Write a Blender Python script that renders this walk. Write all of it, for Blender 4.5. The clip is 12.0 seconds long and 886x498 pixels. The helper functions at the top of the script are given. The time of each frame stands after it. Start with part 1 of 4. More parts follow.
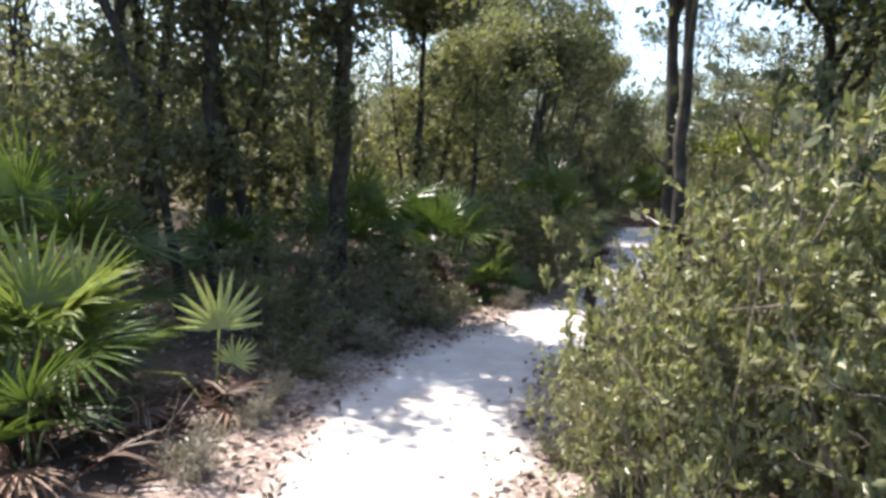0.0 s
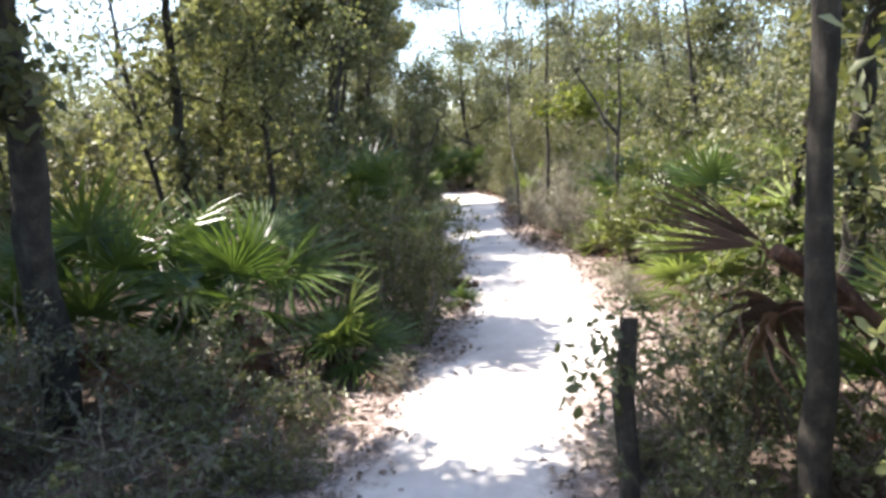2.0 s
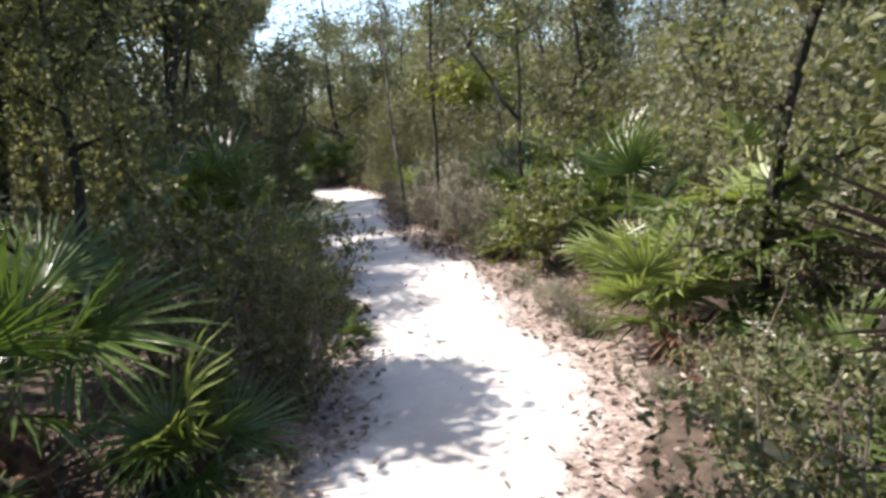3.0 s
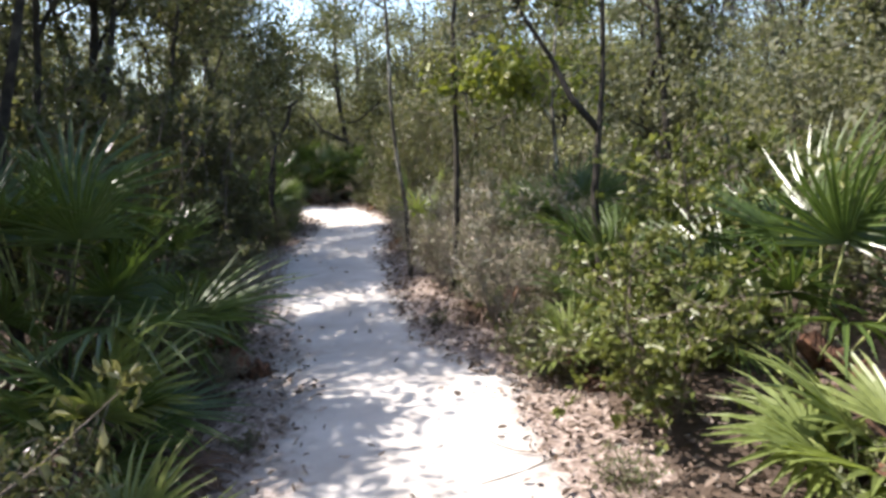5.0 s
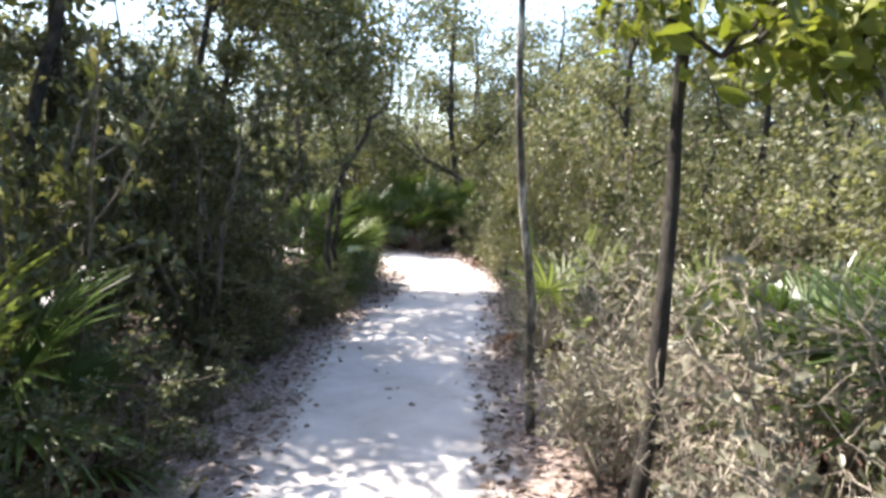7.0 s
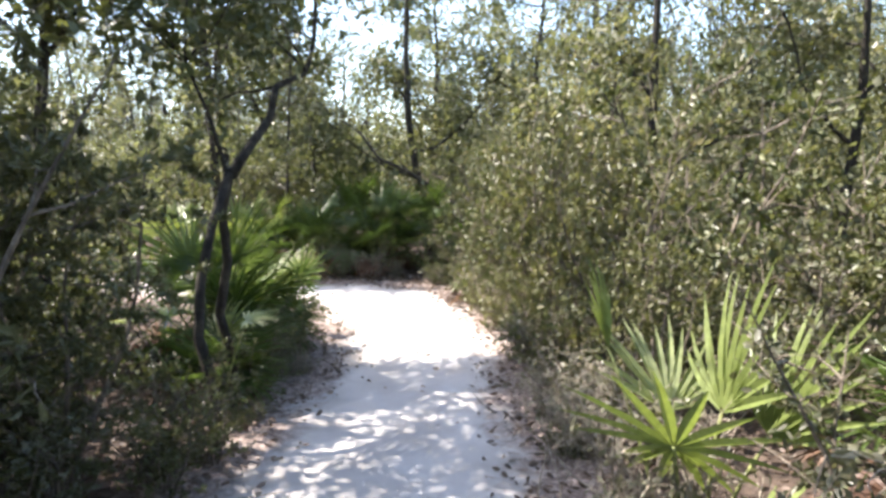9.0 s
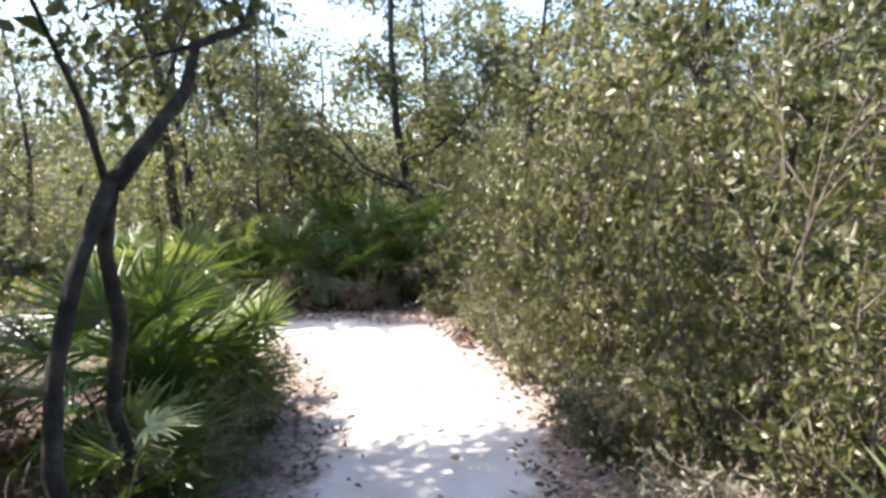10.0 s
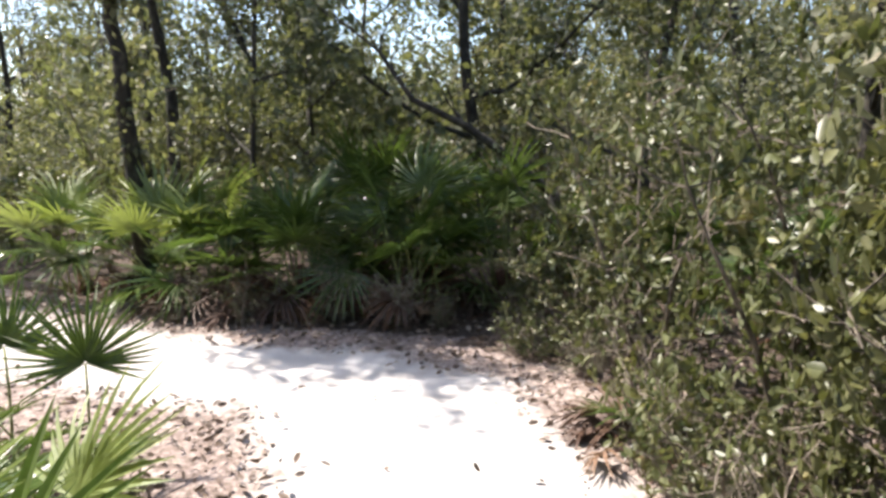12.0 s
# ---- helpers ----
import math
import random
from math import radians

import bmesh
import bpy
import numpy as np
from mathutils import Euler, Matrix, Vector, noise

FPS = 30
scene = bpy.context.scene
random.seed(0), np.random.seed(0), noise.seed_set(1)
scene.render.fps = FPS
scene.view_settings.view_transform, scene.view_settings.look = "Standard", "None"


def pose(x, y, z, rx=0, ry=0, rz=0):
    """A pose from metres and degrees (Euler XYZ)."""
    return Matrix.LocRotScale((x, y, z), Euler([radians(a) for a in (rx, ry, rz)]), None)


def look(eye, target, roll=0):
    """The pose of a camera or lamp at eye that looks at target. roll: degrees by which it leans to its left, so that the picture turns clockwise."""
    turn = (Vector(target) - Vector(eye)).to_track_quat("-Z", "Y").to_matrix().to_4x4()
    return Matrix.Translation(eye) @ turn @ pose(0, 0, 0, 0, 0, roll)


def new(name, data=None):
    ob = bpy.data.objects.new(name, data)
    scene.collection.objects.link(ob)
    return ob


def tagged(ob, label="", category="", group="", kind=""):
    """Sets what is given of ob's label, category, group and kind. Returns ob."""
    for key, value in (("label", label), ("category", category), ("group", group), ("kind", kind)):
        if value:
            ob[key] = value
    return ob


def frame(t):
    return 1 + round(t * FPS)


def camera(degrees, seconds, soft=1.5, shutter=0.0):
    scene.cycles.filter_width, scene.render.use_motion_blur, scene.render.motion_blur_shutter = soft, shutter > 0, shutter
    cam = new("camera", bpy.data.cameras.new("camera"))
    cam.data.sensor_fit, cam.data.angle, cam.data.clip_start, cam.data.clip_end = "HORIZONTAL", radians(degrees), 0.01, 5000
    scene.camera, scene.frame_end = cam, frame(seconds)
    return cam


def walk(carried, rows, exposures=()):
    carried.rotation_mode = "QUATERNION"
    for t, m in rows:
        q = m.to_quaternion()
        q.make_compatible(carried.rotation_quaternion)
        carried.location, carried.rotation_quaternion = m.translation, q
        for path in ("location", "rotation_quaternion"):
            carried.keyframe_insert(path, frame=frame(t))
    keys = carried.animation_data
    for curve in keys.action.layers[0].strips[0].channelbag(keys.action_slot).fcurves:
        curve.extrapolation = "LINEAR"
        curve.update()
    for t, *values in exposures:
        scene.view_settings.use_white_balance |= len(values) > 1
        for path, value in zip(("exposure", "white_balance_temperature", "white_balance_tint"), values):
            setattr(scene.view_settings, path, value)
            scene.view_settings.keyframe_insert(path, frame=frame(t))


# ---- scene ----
cam = camera(69.0, 12.0, soft=3.2)
PATH = [
    (0, (-0.01, 0.072, 1.516), (-0.017, 2.052, 1.235), 2.7),
    (0.5, (-0.029, 0.613, 1.538), (0.038, 2.596, 1.291), -1.5),
    (1, (-0.121, 1.417, 1.484), (0.016, 3.387, 1.167), -3.1),
    (1.5, (-0.241, 2.016, 1.508), (0.22, 3.932, 1.17), -1.9),
    (2, (-0.227, 2.803, 1.512), (0.425, 4.666, 1.189), -3.4),
    (2.5, (-0.108, 3.503, 1.491), (0.761, 5.262, 1.103), -4.5),
    (3, (0.198, 4.175, 1.473), (1.202, 5.864, 1.1), -4.2),
    (5, (1.814, 6.808, 1.486), (2.766, 8.533, 1.143), -2.2),
    (5.5, (2.205, 7.525, 1.448), (3.017, 9.323, 1.123), -1.9),
    (6, (2.58, 8.218, 1.462), (3.252, 10.081, 1.187), -2.3),
    (6.5, (2.867, 8.983, 1.451), (3.5, 10.863, 1.191), 0.3),
    (7, (3.202, 9.875, 1.427), (3.85, 11.754, 1.203), 1.1),
    (9, (4.081, 12.611, 1.458), (4.849, 14.444, 1.236), -1.1),
    (9.5, (4.305, 13.362, 1.439), (4.988, 15.222, 1.17), -0.6),
    (10, (4.52, 14.018, 1.421), (5.325, 15.84, 1.237), -2.9),
    (10.5, (4.782, 14.768, 1.418), (5.519, 16.606, 1.139), -3.0),
    (11, (5.009, 15.503, 1.384), (5.96, 17.25, 1.17), -1.4),
    (11.5, (5.286, 16.198, 1.331), (6.043, 18.027, 1.051), -0.7),
    (12, (5.454, 16.919, 1.373), (6.115, 18.78, 1.06), -0.1),
]
walk(cam, [(t, look(eye, target, roll)) for t, eye, target, roll in PATH],
     [(0, 1.62), (0.5, 1.95), (1, 2.08), (1.5, 2.12), (2, 2.08), (2.5, 1.72), (3.2, 1.36), (5, 1.45), (5.5, 1.62), (6, 1.94), (7, 2.1), (9, 2.12), (9.6, 2.1), (10.2, 2.04), (11, 1.76), (11.5, 1.74), (12, 1.56)])

# ---- world, sun ----
SUN_AZ, SUN_EL = 308.0, 58.0
world = bpy.data.worlds.new("sky")
scene.world = world
world.use_nodes = True
wn = world.node_tree.nodes
sky = wn.new("ShaderNodeTexSky")
sky.sky_type = "NISHITA"
sky.sun_disc = False
sky.sun_elevation, sky.sun_rotation = radians(SUN_EL), radians(SUN_AZ)
sky.dust_density = 1.5
wn["Background"].inputs["Strength"].default_value = 0.145
world.node_tree.links.new(sky.outputs["Color"], wn["Background"].inputs["Color"])
sun_way = Vector((math.sin(radians(SUN_AZ)) * math.cos(radians(SUN_EL)),
                  math.cos(radians(SUN_AZ)) * math.cos(radians(SUN_EL)), math.sin(radians(SUN_EL))))
sun = new("sun", bpy.data.lights.new("sun", "SUN"))
sun.data.energy, sun.data.angle, sun.data.color = 4.7, radians(0.6), (1.0, 0.922, 0.85)
sun.matrix_world = look(sun_way * 60, (0, 0, 0))


# ---- materials ----
def material(name):
    m = bpy.data.materials.new(name)
    m.use_nodes = True
    return m, m.node_tree.nodes, m.node_tree.links, m.node_tree.nodes["Principled BSDF"]


def ramp(nodes, links, fac, stops):
    r = nodes.new("ShaderNodeValToRGB")
    while len(r.color_ramp.elements) < len(stops):
        r.color_ramp.elements.new(0.5)
    for e, (p, c) in zip(r.color_ramp.elements, stops):
        e.position, e.color = p, (*c, 1)
    links.new(fac, r.inputs["Fac"])
    return r.outputs["Color"]


def noise_of(nodes, links, scale, detail=4.0, rough=0.6, coord="Object"):
    tc = nodes.new("ShaderNodeTexCoord")
    n = nodes.new("ShaderNodeTexNoise")
    n.inputs["Scale"].default_value, n.inputs["Detail"].default_value, n.inputs["Roughness"].default_value = scale, detail, rough
    links.new(tc.outputs[coord], n.inputs["Vector"])
    return n.outputs["Fac"]


def leaf_material(name, stops, rough=0.4, through_light=0.3, veins=60.0):
    """Leaves: colour by leaf and by plant, waxy gloss, light through the blade."""
    m, n, l, b = material(name)
    geo, info = n.new("ShaderNodeNewGeometry"), n.new("ShaderNodeObjectInfo")
    a = n.new("ShaderNodeMath")
    a.operation = "MULTIPLY"
    a.inputs[1].default_value = 0.72
    l.new(geo.outputs["Random Per Island"], a.inputs[0])
    c = n.new("ShaderNodeMath")
    c.operation = "MULTIPLY_ADD"
    c.inputs[1].default_value = 0.28
    l.new(info.outputs["Random"], c.inputs[0])
    l.new(a.outputs[0], c.inputs[2])
    col = ramp(n, l, c.outputs[0], stops)
    fine = noise_of(n, l, veins, 3.0)
    mix = n.new("ShaderNodeMix")
    mix.data_type, mix.blend_type = "RGBA", "MULTIPLY"
    mix.inputs["Factor"].default_value = 0.5
    l.new(col, mix.inputs["A"])
    l.new(ramp(n, l, fine, [(0.3, (0.55, 0.55, 0.5)), (0.7, (1.25, 1.2, 1.1))]), mix.inputs["B"])
    out = mix.outputs["Result"]
    l.new(out, b.inputs["Base Color"])
    b.inputs["Roughness"].default_value = rough
    b.inputs["Specular IOR Level"].default_value = 0.45
    tr = n.new("ShaderNodeBsdfTranslucent")
    warm = n.new("ShaderNodeMix")
    warm.data_type, warm.blend_type = "RGBA", "MULTIPLY"
    warm.inputs["Factor"].default_value = 1.0
    warm.inputs["B"].default_value = (1.22, 1.24, 0.72, 1)
    l.new(out, warm.inputs["A"])
    l.new(warm.outputs["Result"], tr.inputs["Color"])
    ms = n.new("ShaderNodeMixShader")
    ms.inputs["Fac"].default_value = through_light
    l.new(b.outputs[0], ms.inputs[1])
    l.new(tr.outputs[0], ms.inputs[2])
    l.new(ms.outputs[0], n["Material Output"].inputs["Surface"])
    return m


def bark_material(name, stops, scale=20.0, bump=1.0):
    m, n, l, b = material(name)
    tc, mp = n.new("ShaderNodeTexCoord"), n.new("ShaderNodeMapping")
    mp.inputs["Scale"].default_value = (1, 1, 0.4)
    l.new(tc.outputs["Object"], mp.inputs["Vector"])
    t = n.new("ShaderNodeTexNoise")
    t.inputs["Scale"].default_value, t.inputs["Detail"].default_value, t.inputs["Roughness"].default_value = scale, 8, 0.7
    l.new(mp.outputs[0], t.inputs["Vector"])
    blotch = n.new("ShaderNodeMix")
    blotch.data_type, blotch.blend_type = "RGBA", "MULTIPLY"
    blotch.inputs["Factor"].default_value = 0.85
    l.new(ramp(n, l, t.outputs["Fac"], stops), blotch.inputs["A"])
    l.new(ramp(n, l, noise_of(n, l, scale * 0.55, 4.0, 0.65), [(0.36, (0.45, 0.43, 0.38)), (0.52, (1.0, 0.98, 0.93)), (0.64, (1.9, 1.9, 1.75))]), blotch.inputs["B"])
    l.new(blotch.outputs["Result"], b.inputs["Base Color"])
    bp = n.new("ShaderNodeBump")
    bp.inputs["Strength"].default_value, bp.inputs["Distance"].default_value = bump, 0.02
    l.new(t.outputs["Fac"], bp.inputs["Height"])
    l.new(bp.outputs[0], b.inputs["Normal"])
    b.inputs["Roughness"].default_value = 0.9
    return m


OAK = leaf_material("oak_leaf", [(0.0, (0.055, 0.068, 0.024)), (0.45, (0.1, 0.113, 0.046)), (0.8, (0.15, 0.157, 0.078)), (1.0, (0.22, 0.19, 0.09))])
YELLOW = leaf_material("yellow_green_leaf", [(0.0, (0.066, 0.074, 0.03)), (0.5, (0.12, 0.126, 0.055)), (0.85, (0.172, 0.172, 0.085)), (1.0, (0.23, 0.195, 0.1))], through_light=0.32)
SILVER = leaf_material("silver_green_leaf", [(0.0, (0.12, 0.138, 0.066)), (0.5, (0.22, 0.235, 0.13)), (0.85, (0.31, 0.31, 0.19)), (1.0, (0.4, 0.37, 0.24))], rough=0.3, through_light=0.38)
CANOPY = leaf_material("canopy_leaf", [(0.0, (0.068, 0.078, 0.039)), (0.5, (0.13, 0.138, 0.078)), (0.85, (0.187, 0.187, 0.123)), (1.0, (0.25, 0.225, 0.145))], rough=0.58, through_light=0.45)
SAGE = leaf_material("sage_leaf", [(0.0, (0.1, 0.114, 0.058)), (0.5, (0.178, 0.192, 0.106)), (0.85, (0.25, 0.255, 0.15)), (1.0, (0.31, 0.29, 0.18))], rough=0.5, through_light=0.5)
BRIGHT = leaf_material("bright_oak_leaf", [(0.0, (0.1, 0.13, 0.02)), (0.5, (0.17, 0.2, 0.035)), (1.0, (0.26, 0.27, 0.07))], through_light=0.42)
LIVELY = leaf_material("lively_green_leaf", [(0.0, (0.068, 0.086, 0.022)), (0.5, (0.115, 0.138, 0.04)), (0.85, (0.17, 0.185, 0.066)), (1.0, (0.24, 0.23, 0.1))], through_light=0.4)
GREY = leaf_material("grey_green_leaf", [(0.0, (0.06, 0.065, 0.035)), (0.5, (0.11, 0.115, 0.07)), (1.0, (0.19, 0.18, 0.12))], rough=0.36)
FINE = leaf_material("fine_dark_leaf", [(0.0, (0.055, 0.062, 0.028)), (0.5, (0.105, 0.113, 0.052)), (0.85, (0.16, 0.162, 0.08)), (1.0, (0.23, 0.2, 0.1))], rough=0.42, through_light=0.3)
ASHEN = leaf_material("ashen_leaf", [(0.0, (0.1, 0.1, 0.068)), (0.5, (0.19, 0.185, 0.135)), (0.85, (0.28, 0.27, 0.21)), (1.0, (0.36, 0.33, 0.27))], rough=0.38)
PALM = leaf_material("palmetto_leaf", [(0.0, (0.04, 0.068, 0.018)), (0.55, (0.072, 0.112, 0.03)), (0.9, (0.11, 0.15, 0.048)), (1.0, (0.19, 0.19, 0.085))], rough=0.3, through_light=0.36, veins=25.0)
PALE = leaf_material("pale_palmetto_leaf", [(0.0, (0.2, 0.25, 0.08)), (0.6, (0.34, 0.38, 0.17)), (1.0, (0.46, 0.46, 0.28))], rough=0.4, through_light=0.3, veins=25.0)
# lit copy of PALM: sunlight on the fronds is put into the lighter colour
SUNNY = leaf_material("sunlit_palmetto_leaf", [(0.0, (0.115, 0.155, 0.04)), (0.6, (0.19, 0.235, 0.075)), (1.0, (0.31, 0.32, 0.16))], rough=0.4, through_light=0.38, veins=25.0)
DARK_DEAD = leaf_material("dark_dead_leaf", [(0.0, (0.03, 0.016, 0.01)), (0.6, (0.085, 0.046, 0.03)), (1.0, (0.17, 0.11, 0.075))], rough=0.6, through_light=0.06, veins=30.0)
DEAD = leaf_material("dead_palm_leaf", [(0.0, (0.07, 0.035, 0.02)), (0.5, (0.16, 0.085, 0.05)), (1.0, (0.34, 0.24, 0.17))], rough=0.65, through_light=0.12, veins=30.0)
LITTER = leaf_material("fallen_leaf", [(0.0, (0.06, 0.042, 0.032)), (0.4, (0.15, 0.108, 0.084)), (0.75, (0.28, 0.22, 0.185)), (1.0, (0.5, 0.43, 0.385))], rough=0.6, through_light=0.05)
BARK = bark_material("dark_bark", [(0.3, (0.016, 0.013, 0.01)), (0.6, (0.045, 0.038, 0.03)), (0.8, (0.1, 0.088, 0.074))])
PALE_BARK = bark_material("pale_bark", [(0.25, (0.16, 0.13, 0.1)), (0.6, (0.34, 0.3, 0.25)), (0.85, (0.5, 0.46, 0.4))], 20.0)
LICHEN = bark_material("lichen_bark", [(0.34, (0.03, 0.026, 0.02)), (0.48, (0.09, 0.08, 0.066)), (0.56, (0.26, 0.245, 0.215)), (0.64, (0.58, 0.56, 0.51))], 9.0, 0.9)
TWIG = bark_material("twig_bark", [(0.3, (0.07, 0.055, 0.042)), (0.7, (0.2, 0.17, 0.14))], 30.0, 0.3)
BOOT = bark_material("palm_trunk_fibre", [(0.25, (0.035, 0.015, 0.009)), (0.55, (0.1, 0.045, 0.025)), (0.8, (0.24, 0.14, 0.09))], 26.0, 0.9)
STALK = bark_material("palm_stalk", [(0.3, (0.13, 0.16, 0.05)), (0.7, (0.27, 0.28, 0.11))], 18.0, 0.1)


def ground_material():
    """Dark leaf mould with pale sandy flecks."""
    m, n, l, b = material("leaf_mould")
    f = noise_of(n, l, 9.0, 9.0, 0.72)
    l.new(ramp(n, l, f, [(0.3, (0.03, 0.02, 0.014)), (0.5, (0.085, 0.058, 0.042)), (0.66, (0.13, 0.092, 0.068)), (0.82, (0.24, 0.19, 0.155))]), b.inputs["Base Color"])
    bp = n.new("ShaderNodeBump")
    bp.inputs["Strength"].default_value, bp.inputs["Distance"].default_value = 0.9, 0.03
    l.new(noise_of(n, l, 40.0, 6.0, 0.7), bp.inputs["Height"])
    l.new(bp.outputs[0], b.inputs["Normal"])
    b.inputs["Roughness"].default_value = 0.95
    return m


def sand_material():
    """White quartz sand; towards the rim (attribute) it is mixed with brown leaf crumbs."""
    m, n, l, b = material("white_sand")
    grain = noise_of(n, l, 260.0, 3.0, 0.8)
    soft = noise_of(n, l, 2.2, 5.0, 0.6)
    sand = ramp(n, l, soft, [(0.3, (0.36, 0.325, 0.295)), (0.55, (0.46, 0.43, 0.405)), (0.75, (0.54, 0.51, 0.485))])
    mg = n.new("ShaderNodeMix")
    mg.data_type, mg.blend_type = "RGBA", "MULTIPLY"
    mg.inputs["Factor"].default_value = 0.35
    l.new(sand, mg.inputs["A"])
    l.new(ramp(n, l, grain, [(0.3, (0.7, 0.68, 0.66)), (0.7, (1.1, 1.1, 1.1))]), mg.inputs["B"])
    crumbs = ramp(n, l, noise_of(n, l, 26.0, 8.0, 0.75), [(0.35, (0.06, 0.042, 0.033)), (0.5, (0.2, 0.15, 0.125)), (0.64, (0.42, 0.35, 0.315))])
    at = n.new("ShaderNodeAttribute")
    at.attribute_name = "rim"
    add = n.new("ShaderNodeMath")
    add.operation = "MULTIPLY_ADD"
    add.inputs[1].default_value = 0.9
    l.new(noise_of(n, l, 7.0, 6.0, 0.7), add.inputs[0])
    l.new(at.outputs["Fac"], add.inputs[2])
    rim = ramp(n, l, add.outputs[0], [(0.7, (0, 0, 0)), (1.02, (1, 1, 1))])
    mx = n.new("ShaderNodeMix")
    mx.data_type = "RGBA"
    l.new(rim, mx.inputs["Factor"])
    l.new(mg.outputs["Result"], mx.inputs["A"])
    l.new(crumbs, mx.inputs["B"])
    l.new(mx.outputs["Result"], b.inputs["Base Color"])
    bp = n.new("ShaderNodeBump")
    bp.inputs["Strength"].default_value, bp.inputs["Distance"].default_value = 0.4, 0.012
    l.new(noise_of(n, l, 34.0, 7.0, 0.65), bp.inputs["Height"])
    l.new(bp.outputs[0], b.inputs["Normal"])
    b.inputs["Roughness"].default_value = 0.95
    return m


GROUND, SAND = ground_material(), sand_material()


# ---- mesh helpers ----
def mesh_from(name, verts, faces, mat, smooth=False):
    me = bpy.data.meshes.new(name)
    me.from_pydata([tuple(v) for v in verts], [], faces)
    me.materials.append(mat)
    if smooth:
        me.polygons.foreach_set("use_smooth", [True] * len(me.polygons))
    me.update()
    return me


def part(name, me, parent, m=None, label=""):
    """Links a mesh as one part under a thing."""
    ob = new(name, me)
    ob.parent = parent
    if m is not None:
        ob.matrix_basis = m
    if label:
        ob["label"] = label
    return ob


def thing(name, m, label, category, group=""):
    """An empty at the thing's base."""
    ob = new(name)
    ob.empty_display_size = 0.1
    ob.matrix_basis = m
    return tagged(ob, label, category, group)


def place(x, y, z=0.0, turn=0.0, s=1.0, sz=None):
    return pose(x, y, z, 0, 0, turn) @ Matrix.Diagonal((s, s, sz or s, 1))


def tube(line, r0, r1, sides=6, lumps=0.0, rng=None):
    """A tapered limb along a line of points, closed at its tip."""
    pts = [Vector(p) for p in line]
    verts, faces = [], []
    side = Vector((0.37, 0.81, 0.45))
    for i, p in enumerate(pts):
        d = (pts[min(i + 1, len(pts) - 1)] - pts[max(i - 1, 0)]).normalized()
        u = d.cross(side).normalized()
        v = d.cross(u)
        r = r0 + (r1 - r0) * (i / (len(pts) - 1)) ** 0.8
        for k in range(sides):
            a = 2 * math.pi * k / sides
            w = r * (1 + (rng.uniform(-lumps, lumps) if rng else 0))
            verts.append(p + u * (w * math.cos(a)) + v * (w * math.sin(a)))
    for i in range(len(pts) - 1):
        for k in range(sides):
            a, b = i * sides + k, i * sides + (k + 1) % sides
            faces.append((a, b, b + sides, a + sides))
    faces.append(tuple(range(len(verts) - sides, len(verts))))
    faces.append(tuple(reversed(range(sides))))
    return verts, faces


def joined(pieces):
    verts, faces = [], []
    for v, f in pieces:
        o = len(verts)
        verts += list(v)
        faces += [tuple(i + o for i in q) for q in f]
    return verts, faces


def leaves_mesh(name, base, way, size, mat, rng, slim=0.42, full=True):
    """Many small leaves, each a folded blade from its base along its way."""
    base, way = np.asarray(base, float), np.asarray(way, float)
    n = len(base)
    way = way / np.linalg.norm(way, axis=1, keepdims=True)
    ref = rng.normal(size=(n, 3)) + np.array([0, 0, 0.3])
    side = np.cross(way, ref)
    side /= np.linalg.norm(side, axis=1, keepdims=True) + 1e-9
    up = np.cross(side, way)
    s = (size * rng.uniform(0.6, 1.35, (n, 1)))
    w = s * slim * 0.5 * rng.uniform(0.8, 1.2, (n, 1))
    if full:
        bend = up * (s * rng.uniform(-0.18, 0.1, (n, 1)))
        v = np.stack([base, base + way * s * 0.32 + side * w * 0.9 + up * w * 0.35, base + way * s * 0.7 + side * w + up * w * 0.35,
                      base + way * s + bend, base + way * s * 0.7 - side * w + up * w * 0.35, base + way * s * 0.32 - side * w * 0.9 + up * w * 0.35], 1)
        loops = np.array([[0, 3, 2, 1], [0, 5, 4, 3]])
    else:
        v = np.stack([base, base + way * s * 0.55 + side * w * 1.15 + up * w * 0.3, base + way * s, base + way * s * 0.55 - side * w * 1.15 + up * w * 0.3], 1)
        loops = np.array([[0, 1, 2], [0, 2, 3]])
    k = v.shape[1]
    idx = (np.arange(n)[:, None, None] * k + loops[None]).reshape(-1)
    me = bpy.data.meshes.new(name)
    me.vertices.add(n * k)
    me.vertices.foreach_set("co", v.reshape(-1).astype(np.float32))
    per = loops.shape[1]
    me.loops.add(len(idx))
    me.loops.foreach_set("vertex_index", idx.astype(np.int32))
    me.polygons.add(len(idx) // per)
    me.polygons.foreach_set("loop_start", np.arange(0, len(idx), per, dtype=np.int32))
    me.update(calc_edges=True)
    me.materials.append(mat)
    return me


